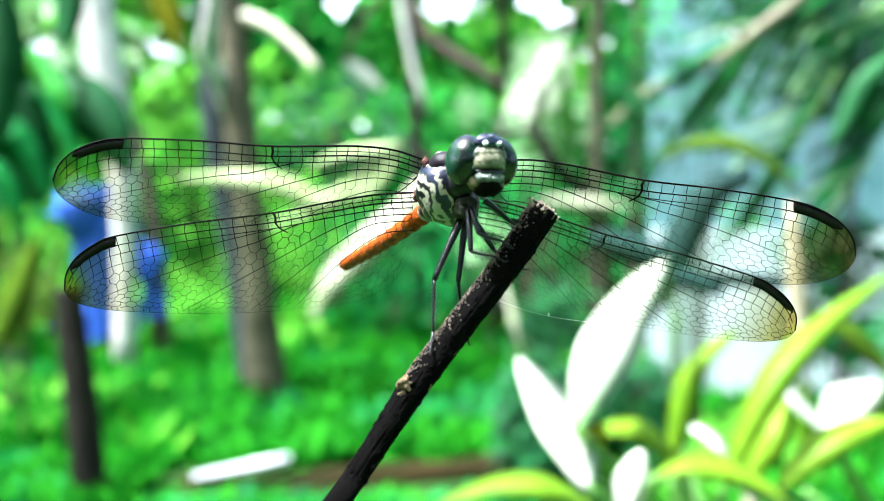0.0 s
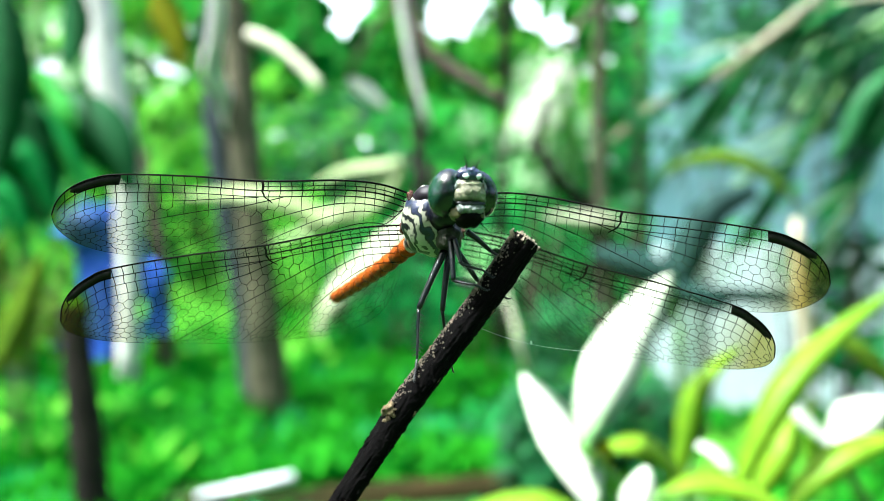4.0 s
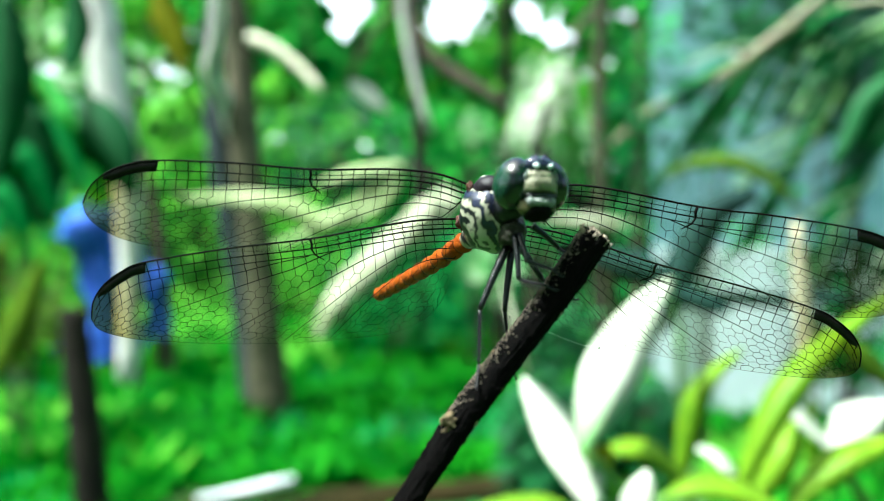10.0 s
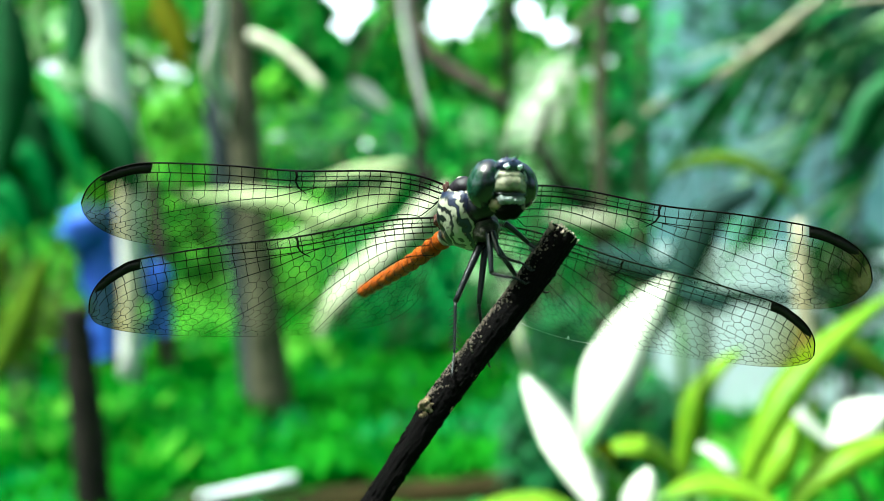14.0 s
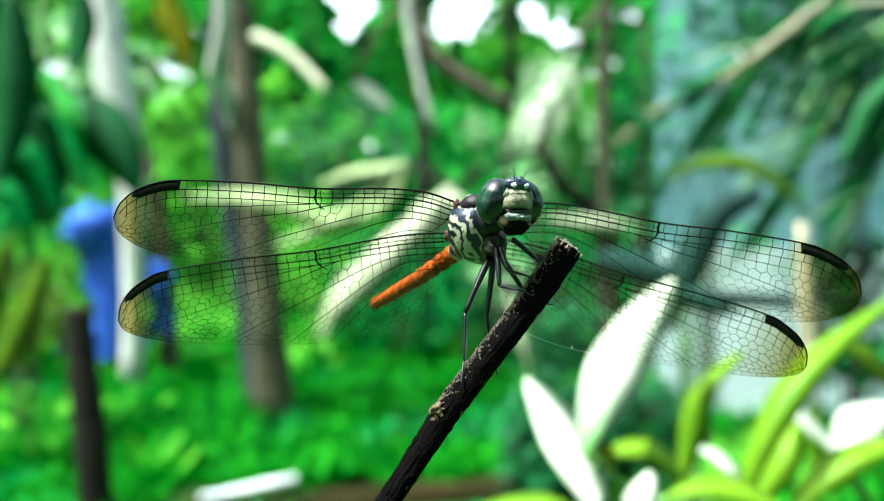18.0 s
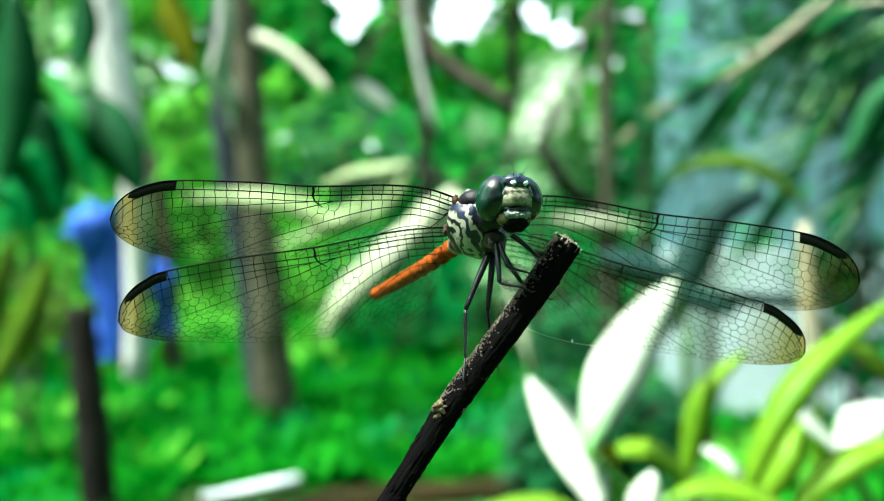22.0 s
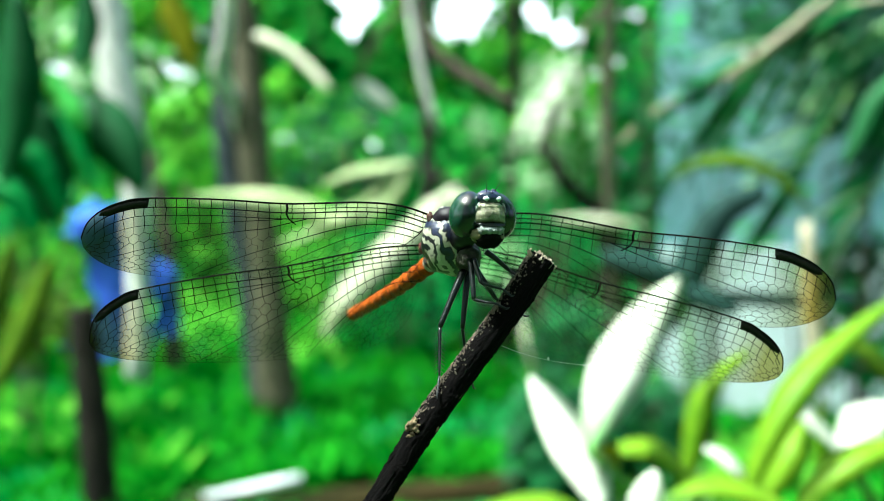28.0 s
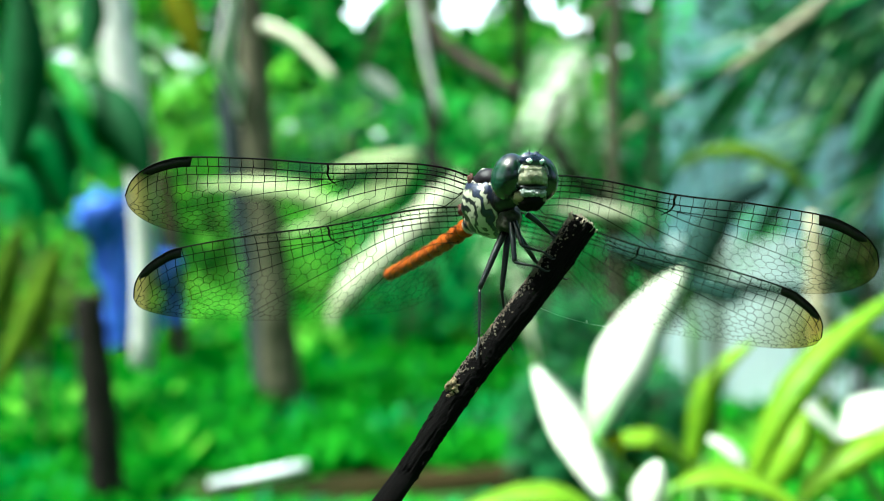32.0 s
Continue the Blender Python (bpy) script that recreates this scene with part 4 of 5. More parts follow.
# mint and pale colours here include the white light on the foliage
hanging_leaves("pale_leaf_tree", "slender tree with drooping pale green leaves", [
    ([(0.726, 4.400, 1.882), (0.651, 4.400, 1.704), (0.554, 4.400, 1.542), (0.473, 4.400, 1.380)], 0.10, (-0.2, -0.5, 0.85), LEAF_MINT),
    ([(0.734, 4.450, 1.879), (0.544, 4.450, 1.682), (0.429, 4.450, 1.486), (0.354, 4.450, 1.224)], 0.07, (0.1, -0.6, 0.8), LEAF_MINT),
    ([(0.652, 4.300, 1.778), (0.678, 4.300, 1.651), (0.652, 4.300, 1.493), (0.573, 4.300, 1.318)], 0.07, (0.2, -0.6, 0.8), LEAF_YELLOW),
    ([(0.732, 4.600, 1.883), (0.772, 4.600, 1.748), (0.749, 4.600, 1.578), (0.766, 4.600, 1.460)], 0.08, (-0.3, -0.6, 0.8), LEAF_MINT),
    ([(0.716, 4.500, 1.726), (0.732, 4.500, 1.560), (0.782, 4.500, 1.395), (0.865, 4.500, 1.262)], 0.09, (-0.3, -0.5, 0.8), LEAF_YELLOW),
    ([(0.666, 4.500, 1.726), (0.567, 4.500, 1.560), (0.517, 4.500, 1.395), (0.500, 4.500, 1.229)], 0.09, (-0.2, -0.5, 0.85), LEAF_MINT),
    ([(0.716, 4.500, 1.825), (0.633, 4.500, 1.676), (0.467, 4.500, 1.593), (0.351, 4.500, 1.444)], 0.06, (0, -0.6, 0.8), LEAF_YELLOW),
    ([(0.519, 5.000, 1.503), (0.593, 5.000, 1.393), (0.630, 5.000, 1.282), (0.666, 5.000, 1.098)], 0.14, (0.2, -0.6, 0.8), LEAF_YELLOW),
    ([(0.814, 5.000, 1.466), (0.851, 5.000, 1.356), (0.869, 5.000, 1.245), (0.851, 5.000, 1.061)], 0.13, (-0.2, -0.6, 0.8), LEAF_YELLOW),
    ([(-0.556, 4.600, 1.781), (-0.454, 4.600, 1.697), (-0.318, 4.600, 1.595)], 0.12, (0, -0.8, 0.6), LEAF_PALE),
], [(1.004, 4.800, -0.012), (0.983, 4.800, 0.907), (0.976, 4.800, 1.614), (1.018, 4.800, 2.180), (1.053, 4.800, 2.816)], 0.06, BARK_BROWN,
    [([(1.011, 4.800, 2.321), (0.833, 4.600, 2.120), (0.729, 4.420, 1.888)], 0.02), ([(0.990, 4.800, 1.932), (0.816, 4.600, 1.849), (0.716, 4.500, 1.726)], 0.015), ([(1.039, 4.800, 2.604), (0.228, 4.700, 2.496), (-0.318, 4.600, 2.188), (-0.556, 4.600, 1.781)], 0.03)])
hanging_leaves("arching_leaf_plant", "tall plant with arching bright green leaves", [
    ([(0.345, 1.2, 0.865), (0.393, 1.2, 0.888), (0.464, 1.2, 0.89), (0.53, 1.2, 0.851), (0.578, 1.2, 0.801)], 0.034, (0, -0.8, 0.6), LEAF_OLIVE),
    ([(0.80, 1.300, 1.070), (0.732, 1.3, 1.012), (0.7, 1.3, 0.95), (0.664, 1.3, 0.893)], 0.05, (0, -1, 0.3), LEAF_DARK),
], [(0.86, 1.35, -0.03), (0.861, 1.350, 0.794), (0.851, 1.350, 1.132), (0.772, 1.300, 1.118), (0.736, 1.500, 1.086), (0.570, 1.500, 0.976), (0.345, 1.2, 0.865)], 0.007, LEAF_DARK)
hanging_leaves("dark_leaf_plant", "tall plant with large dark green leaves", [
    ([(-0.818, 1.600, 1.050), (-0.759, 1.600, 1.026), (-0.688, 1.600, 0.967), (-0.641, 1.600, 0.867)], 0.13, (0.1, -1, 0.2), LEAF_DARK),
    ([(-0.800, 1.500, 1.031), (-0.811, 1.500, 0.965), (-0.800, 1.500, 0.888), (-0.767, 1.500, 0.799)], 0.16, (0.1, -1, 0.2), LEAF_DARK),
    ([(-0.798, 1.400, 1.229), (-0.788, 1.400, 1.105), (-0.798, 1.400, 0.981), (-0.819, 1.400, 0.868)], 0.09, (0.2, -1, 0.2), LEAF_DARK),
    ([(-0.661, 1.800, 1.392), (-0.65, 1.8, 1.315), (-0.624, 1.8, 1.242), (-0.597, 1.8, 1.167)], 0.075, (0, -1, 0.2), LEAF_AMBER),
    ([(-0.985, 1.9, 0.735), (-1.021, 1.9, 0.63), (-1.078, 1.9, 0.503), (-1.169, 1.9, 0.334)], 0.085, (0, -1, 0.3), LEAF_OLIVE),
    ([(-0.962, 1.7, 0.78), (-0.999, 1.7, 0.68), (-1.034, 1.7, 0.554), (-1.058, 1.7, 0.403)], 0.08, (0, -1, 0.3), LEAF_OLIVE),
    ([(-0.695, 1.350, 0.993), (-0.670, 1.350, 0.953), (-0.645, 1.350, 0.904), (-0.620, 1.350, 0.844)], 0.022, (0, -0.7, 0.6), LEAF_TEAL),
    ([(-1.013, 1.900, 1.204), (-0.992, 1.900, 1.169), (-0.978, 1.900, 1.141), (-0.971, 1.900, 1.106)], 0.05, (0, -0.7, 0.6), LEAF_YELLOW),
    ([(-0.934, 2.000, 1.375), (-0.978, 2.000, 1.316), (-1.022, 2.000, 1.272), (-1.081, 2.000, 1.243)], 0.05, (0, -0.6, 0.8), LEAF_YELLOW),
    ([(-0.865, 2.200, 1.081), (-0.833, 2.200, 1.146), (-0.784, 2.200, 1.179), (-0.727, 2.200, 1.162)], 0.05, (0, -0.6, 0.8), LEAF_YELLOW),
    ([(-0.857, 2.200, 0.936), (-0.800, 2.200, 1.000), (-0.752, 2.200, 1.065), (-0.703, 2.200, 1.098)], 0.05, (0, -0.6, 0.8), LEAF_YELLOW),
    ([(-0.826, 1.550, 1.120), (-0.842, 1.55, 1.087), (-0.821, 1.55, 1.036), (-0.797, 1.55, 0.979)], 0.030, (0, -0.8, 0.5), LEAF_TEAL),
    ([(-0.826, 1.550, 1.120), (-0.872, 1.5, 1.015), (-0.859, 1.5, 0.976), (-0.865, 1.5, 0.919)], 0.035, (0.2, -0.8, 0.5), LEAF),
    ([(-0.826, 1.550, 1.120), (-0.717, 1.45, 1.023), (-0.705, 1.45, 0.948), (-0.677, 1.45, 0.857)], 0.045, (0, -0.7, 0.6), LEAF),
    ([(-0.932, 1.500, 1.020), (-0.802, 1.42, 0.941), (-0.758, 1.42, 0.896), (-0.715, 1.42, 0.812)], 0.060, (0, -0.9, 0.5), LEAF_TEAL),
    ([(-0.932, 1.500, 1.020), (-0.844, 1.42, 0.88), (-0.793, 1.42, 0.838), (-0.768, 1.42, 0.763)], 0.060, (0.2, -0.9, 0.5), LEAF_TEAL),
    ([(-0.819, 1.700, 1.357), (-0.806, 1.700, 1.269), (-0.812, 1.700, 1.206), (-0.831, 1.700, 1.144)], 0.07, (0, -1, 0.2), LEAF_DARK),
], [(-1.02, 1.5, -0.03), (-0.954, 1.500, 0.689), (-0.932, 1.500, 1.020), (-0.826, 1.550, 1.120), (-0.818, 1.600, 1.344), (-0.642, 1.800, 1.445)], 0.016, STEM_GREEN)


def palm():
    """A palm frond: a rib with many narrow leaflets hanging side by side."""
    o = Vector((1.62, 2.2, 0))
    t = thing("palm_frond", o, "palm frond with narrow hanging green leaflets", "palm")
    part("trunk", Shape().tube(smooth([(0, 0, -0.03), (0.02, 0, 0.7), (-0.1, 0, 1.4)], 10), [0.05 - 0.003 * i for i in range(11)], 10, 0.06), BARK_BROWN, t)
    pr = random.Random(31)
    for n_rib, rib_pts in enumerate(([(1.52, 2.2, 1.4), (1.30, 2.2, 1.47), (1.091, 2.2, 1.444), (0.89, 2.2, 1.306), (0.793, 2.2, 1.217)], [(1.52, 2.25, 1.4), (1.292, 2.3, 1.409), (1.191, 2.3, 1.223), (1.057, 2.3, 1.003)], [(1.52, 2.25, 1.4), (1.5, 2.3, 1.35), (1.406, 2.35, 1.216), (1.321, 2.35, 0.957)])):
        rib = smooth(rib_pts, 30)
        part("rib", Shape().tube([p - o for p in rib], [0.012 - 0.0003 * i for i in range(31)], 6), STEM_PALE if n_rib == 0 else STEM_GREEN, t)
        for k, p in enumerate(rib[3:]):
            for side in ((-1, 1) if k % 2 else (1,)):
                d = Vector((-0.52 + pr.uniform(-.08, .08), 0.12 * side, -0.80 + pr.uniform(-.1, .1))) if side > 0 else Vector((-0.85, -0.1, -0.22 + pr.uniform(-.12, .12)))
                l = (0.42 if side > 0 else 0.30) * pr.uniform(0.75, 1.1)
                q = p - o
                m = (LEAF_DARK, LEAF_DARK, LEAF_DARK, STEM_TEAL, LEAF_TEAL, LEAF_BRIGHT)[pr.randrange(6)]
                part("leaflet", Shape().blade([q, q + d * l * .5, q + d * l + Vector((0, 0, -0.04))], pr.uniform(0.012, 0.024), (0.2, -1, 0.3), 5), m, t)
    # added white balls in place of bright glints on the leaves
    for at, r in (((1.208, 3.1, 1.55), 0.030), ((1.549, 3.1, 1.523), 0.028), ((1.708, 3.1, 1.439), 0.016), ((1.254, 3.1, 1.427), 0.014)):
        q = Vector(at) - o
        glint_bead = part("glint_bead", Shape().ball(q, (r, r * 0.7, r * 0.8), None, 10, 7, 0.5), GLINT_WHITE, t, "small white ball that paints a bright glint")
        part("glint_stalk", Shape().tube(smooth([q, q + Vector((0.03, -0.2, 0.1)), q + Vector((0.1, -0.4, 0.1))], 6), 0.0012, 5), STEM_GREEN, glint_bead)


palm()

# ---- the twig ----


def twig():
    t = thing("twig", (0, 0.074, 0.75), "dark broken twig with rough bark and pale splintered end", "twig")
    top = [(12.30, -2.00, 0.72), (10.20, -2.20, -2.35), (8.58, -2.50, -4.55), (6.87, -2.80, -6.74), (4.64, -3.20, -9.52), (3.17, -3.50, -11.40), (1.65, -3.90, -13.29), (-0.10, -4.30, -15.63), (-1.79, -4.70, -18.14), (-3.45, -5.10, -20.57), (-5.04, -5.50, -22.88)]
    rr = [1.42, 1.42, 1.37, 1.33, 1.31, 1.31, 1.31, 1.27, 1.15, 1.09, 1.07]
    line = smooth(top, 420)
    rad = [np.interp(i / 420, np.linspace(0, 1, 11), rr) for i in range(421)]
    s, sides = mm(), 72
    s.tube(line, rad, sides, 0.0)
    for i, p in enumerate(line):
        for k in range(sides):
            v = s.v[i * sides + k]
            d = (v - p)
            ridge = abs(noise.noise(Vector((k * 0.33, i * 0.020, 3.0)))) + abs(noise.noise(Vector((k * 0.67, i * 0.05, 8.0)))) * 0.6
            a = 0.05 - ridge * 0.16 + noise.noise(v * 0.9) * 0.03 + noise.noise(v * 5.5) * 0.05 + noise.noise(v * 11) * 0.025
            s.v[i * sides + k] = p + d * (1 + a)
    part("bark", s, TWIG, t)
    low = Vector(top[-1])
    part("lower_stem", mm().tube(smooth([low - Vector((-0.3, 0, -.45)), low + Vector((-28, -3, -45)), low + Vector((-90, 10, -200)), low + Vector((-150, 30, -450)), low + Vector((-165, 40, -765))], 30), [1.06 + 0.075 * i for i in range(31)], 14, 0.06), TWIG, t)
    # splintered end
    r2 = random.Random(9)
    tip, ax = Vector(top[0]), (Vector(top[0]) - Vector(top[1])).normalized()
    u = ax.orthogonal().normalized()
    w = ax.cross(u)
    for k in range(130):
        a, q = r2.uniform(0, 6.28), 1.3 * r2.random() ** 0.5
        b = tip + (u * math.cos(a) + w * math.sin(a)) * q - ax * 0.5
        e = b + ax * r2.uniform(0.4, 0.95) + (u * math.cos(a + k) + w * math.sin(a + k)) * r2.uniform(0, .45)
        part("splinter", mm().tube([b, (b + e) / 2 + u * r2.uniform(-.25, .25) + w * r2.uniform(-.25, .25), e], [r2.uniform(.12, .24), r2.uniform(.08, .2), r2.uniform(.02, .10)], 6, 0.6), TWIG_WOOD if k % 4 else TWIG, t)
    # knot and bark flakes
    c = Vector((-0.45, -5.25, -14.85))
    kn = mm()
    for k in range(26):
        kn.ball(c + Vector((max(-.75, min(.75, r2.gauss(0, .28))), r2.uniform(-.2, .35), max(-.9, min(.9, r2.gauss(0, .45))))), (r2.uniform(.12, .36), r2.uniform(.15, .3), r2.uniform(.12, .36)), None, 8, 6, 0.9)
    part("knot", kn, TWIG_KNOT, t, "pale brown lumpy knot")
    for k in range(90):
        i = r2.randrange(8, 412)
        p, d = line[i], (line[i + 1] - line[i]).normalized()
        a = r2.uniform(0, 6.28)
        o = (d.orthogonal().normalized() * math.cos(a) + d.cross(d.orthogonal().normalized()) * math.sin(a))
        b = p + o * rad[i] * 0.98
        part("bark_flake", mm().tube([b - d * r2.uniform(.15, .5), b + o * r2.uniform(.02, .10), b + d * r2.uniform(.15, .5) + o * r2.uniform(0, .12)], [0.05, r2.uniform(.06, .14), 0.03], 5, 0.3), TWIG if k % 9 else TWIG_KNOT, t)
    # pale grains along the upper side that paint the bark's rim light
    rim_grains = mm()
    for k in range(1500):
        i = 4 + int(285 * r2.random() ** 1.3)
        p, d = line[i], (line[i + 1] - line[i]).normalized()
        up = Vector((-0.80, -0.12, 0.58))
        up = (up - d * up.dot(d)).normalized()
        a = r2.gauss(0, 0.42)
        o = up * math.cos(a) + d.cross(up) * math.sin(a)
        g = r2.uniform(.03, .11)
        rim_grains.ball(p + o * rad[i] * 1.0, (g, g, g * r2.uniform(.6, 1.6)), None, 5, 4, 0.8)
    tagged(part("rim_grains", rim_grains, TWIG_RIM, t, "fine pale grains that paint the lit rim of the bark"), kind="stuff")
    # a strand of spider silk with a caught speck
    silk = smooth([(7.9, -3.0, -7.5), (10.2, -1.6, -8.5), (12.95, 0.0, -9.4), (15.5, 1.5, -10.0), (19.0, 3.0, -10.6)], 30)
    strand = part("silk_strand", mm().tube(silk, 0.016, 4), SILK, t, "thin pale strand of spider silk")
    part("speck", mm().ball((12.95, -0.05, -9.25), (.10, .08, .19), None, 8, 6, .6), SILK, strand)
    return t


# ---- the dragonfly ----
# wing plans in mm: along the wing, then across it from the front edge
FORE_LEAD = [(0, 0), (3, -0.75), (7, -0.85), (14.4, -0.25), (21, -0.25), (27.7, 0.05), (30.3, 0.6), (32.3, 1.6), (33.6, 2.9), (34.2, 4.4)]
FORE_TRAIL = [(0, 0.9), (1.2, 2.6), (4, 4.9), (9, 6.3), (15, 7.3), (21, 7.9), (25.5, 8.0), (29, 7.8), (31.3, 7.3), (32.9, 6.5), (33.9, 5.5), (34.2, 4.4)]
HIND_LEAD = [(0, 0), (4, -0.35), (9, -0.25), (14.2, 0), (22, -0.15), (29.3, 0.05), (31.5, 0.6), (33.3, 1.6), (34.5, 3.0), (35, 4.6)]
HIND_TRAIL = [(0, 1.2), (0.9, 5.0), (3.2, 8.6), (7, 10.2), (12, 10.2), (18, 9.7), (24, 8.8), (28, 8.0), (31, 7.3), (33.2, 6.5), (34.6, 5.6), (35, 4.6)]


def wing(fly, name, root, tip_at, tilt, lead, trail, nod, stig, seed, stretch=1.0):
    """A wing from its hinge towards the inner end of its dark mark: clear skin, a net of veins, the mark and the hinge."""
    r = random.Random(seed)
    root, tip_at = Vector(root), Vector(tip_at)
    es = (tip_at - root).normalized()
    down = Vector((0, math.sin(radians(tilt)), -math.cos(radians(tilt))))
    ec = (down - es * down.dot(es)).normalized()
    en = es.cross(ec)
    k = (tip_at - root).length / stig * stretch
    total = lead[-1][0]
    front = np.array([p[:2] for p in smooth([(a, b, 0) for a, b in lead], 400)])
    rear = np.array([p[:2] for p in smooth([(a, b, 0) for a, b in trail], 400)])

    def plan(s, q):
        x = min(max(s, 0), 1) * total
        return Vector((x, np.interp(x, front[:, 0], front[:, 1]) * (1 - q) + np.interp(x, rear[:, 0], rear[:, 1]) * q, 0))

    def place(u, v):
        bend = 0.010 * u * u / 34 * 0.6 - 0.05 * math.sin(v * 1.1)
        return root + (es * u + ec * v) * k + en * bend

    def at(s, q):
        p = plan(s, q)
        return place(p.x, p.y)

    def s_of(u):
        return u / total

    def along(f):
        """Steps that grow finer towards the rounded tip."""
        return 1 - (1 - f) ** 1.8

    # skin
    sk, ns, nq = mm(), 60, 14
    for i in range(ns + 1):
        for j in range(nq + 1):
            sk.v.append(at(along(i / ns), j / nq))
    for i in range(ns):
        for j in range(nq):
            a = i * (nq + 1) + j
            sk.f.append((a, a + 1, a + nq + 2, a + nq + 1))
    skin = part(name, sk, MEMBRANE, fly, "clear veined wing with a smoky tip")
    uv = skin.data.uv_layers.new(name="wing")
    for loop in skin.data.loops:
        i, j = divmod(loop.vertex_index, nq + 1)
        uv.data[loop.index].uv = (along(i / ns), j / nq)

    # long veins, as share of the chord along the wing
    sn, sp = s_of(nod), s_of(stig)

    def gap(s, d):
        p, q = plan(s, 0), plan(s, 1)
        return min(d / max((q - p).length, 0.3), 0.9)
    long_veins = [
        (lambda s: gap(s, 0.95 if s < sn else 0.95 - 0.1 * (s - sn)), 0.0, 0.985, 0.075),
        (lambda s: gap(s, 0.52), 0.0, sn, 0.05),
        (lambda s: gap(s, 1.55 + 0.5 * max(0, s - 0.4)), 0.015, 0.97, 0.055),
        (lambda s: gap(s, 1.6 + 5 * min(max(s - sn + 0.06, 0), 0.12)) + 1.05 * max(0, s - 0.36) ** 1.35, sn - 0.06, 0.93, 0.045),
        (lambda s: gap(s, 1.6 + 3 * min(max(s - sn, 0), 0.2)) + 0.25 * max(0, s - 0.45) ** 1.3, sn + 0.01, 0.95, 0.04),
        (lambda s: gap(s, 2.2) + 1.75 * max(0, s - 0.16) ** 1.45, 0.015, 0.84, 0.052),
        (lambda s: gap(s, 2.9) + 2.6 * max(0, s - 0.12) ** 1.45, 0.015, 0.64, 0.046),
        (lambda s: gap(s, 3.9) + 3.4 * max(0, s - 0.08) ** 1.5, 0.015, 0.42, 0.046),
    ]

    # cells: between neighbouring long veins, one row of cross veins or several rows set like bricks
    edge_top, edge_low = (lambda s: 0.0), (lambda s: 1.0)
    net, u, done = mm(), 0.6, {}

    def bit(p, q, thick):
        if (p - q).length > 0.05:
            net.tube([p, q], thick, 3, 0, False)

    while u < total - 0.5:
        s = u / total
        du = 0.92 + 0.5 * min(s, 0.45) - 0.75 * max(0, s - 0.62)
        live = sorted([f for f, a, b, _ in long_veins if a <= s <= b and f(s) < 0.985], key=lambda f: f(s))
        line = [edge_top, *live, edge_low]
        chord = max((plan(s, 1) - plan(s, 0)).length, 0.2)
        for fa, fb in zip(line, line[1:]):
            w = (fb(s) - fa(s)) * chord
            if w < 0.15:
                continue
            middle = (fa(s) + fb(s)) / 2
            cell = 1.05 - 0.36 * min(1, middle * 1.25) - 0.16 * s
            key = (id(fa), id(fb))
            back, outer = min(max((middle - 0.18) / 0.34, 0), 1), min(max((s - 0.52) / 0.3, 0), 1)
            thick = 0.044 * (1 - back) + (0.019 + 0.010 * outer) * back
            n = max(1, round(w / cell))
            if key in done and abs(done[key] - w / cell) < 0.75:
                n = done[key]
            done[key] = n

            def spot(x, m, shift):
                t = min(max(x / total, 0.002), 0.998)
                a, b = min(fa(t), 1), min(fb(t), 1)
                if 0 < m < n:
                    m = m + shift * 0.17
                wob = 0.10 * noise.noise(Vector((x * 2.3, m * 1.9 + middle * 9, seed)))
                return at(min(max(t + wob / total * 2, 0.002), 0.998), min(max(a + (b - a) * (m + (wob * 0.8 if 0 < m < n else 0)) / n, 0), 1))
            for m in range(n):
                x = u + (du / 2 if m % 2 else 0)
                bit(spot(x, m, 1), spot(x, m + 1, -1), thick)
            for m in range(1, n):
                up = -1 if (m - 1) % 2 == 0 else 1
                bit(spot(u, m, up), spot(u + du / 2, m, -up), thick)
                bit(spot(u + du / 2, m, -up), spot(u + du, m, up), thick)
        u += du
    tagged(part("vein_net", net, VEIN, skin), kind="stuff")
    for fn, a, b, rad in long_veins:
        pts = []
        for i in range(61):
            s = a + (b - a) * i / 60
            q = fn(s)
            if q > 0.99:
                break
            pts.append(at(s, q))
        if len(pts) > 3:
            part("long_vein", mm().tube(pts, [rad * (1.15 - 0.6 * i / len(pts)) for i in range(len(pts))], 5), VEIN, skin)
    part("front_edge", mm().tube([at(along(i / 120), 0) for i in range(121)], [0.105 - 0.04 * i / 120 for i in range(121)], 6), VEIN, skin)
    part("rear_edge", mm().tube([at(along(i / 120), 1) for i in range(121)], [0.016 + 0.03 * max(0, i / 120 - 0.45) for i in range(121)], 4), VEIN, skin)
    part("nodus", mm().tube([at(sn, 0), at(sn - 0.003, gap(sn, 0.5)), at(sn, gap(sn, 1.0))], [0.14, 0.13, 0.12], 6), VEIN, skin)
    part("bridge_vein", mm().tube([at(sn, gap(sn, 1.0)), at(sn - 0.008, gap(sn, 1.6)), at(sn - 0.03, gap(sn, 2.2))], [0.11, 0.08, 0.05], 6), VEIN, skin)
    # dark mark between the front edge and the first long vein
    mk, s1 = mm(), s_of(stig + 4.6)
    rows = 16
    for i in range(rows + 1):
        s = sp + (s1 - sp) * i / rows
        g = gap(s, 1.0 if i < rows - 3 else 1.0 - 0.2 * (i - rows + 3))
        slant = 0.006
        for q, h in ((0.0, 0), (g * .5, .07), (g, 0), (g * .5, -.07)):
            mk.v.append(at(s + slant * q / g, q) + en * h)
    for i in range(rows):
        for j in range(4):
            a, b = i * 4 + j, i * 4 + (j + 1) % 4
            mk.f.append((a, b, b + 4, a + 4))
    mk.f += [(3, 2, 1, 0), tuple(rows * 4 + j for j in range(4))]
    part("dark_mark", mk, STIGMA, skin, "black mark near the wing tip")
    hg = mm()
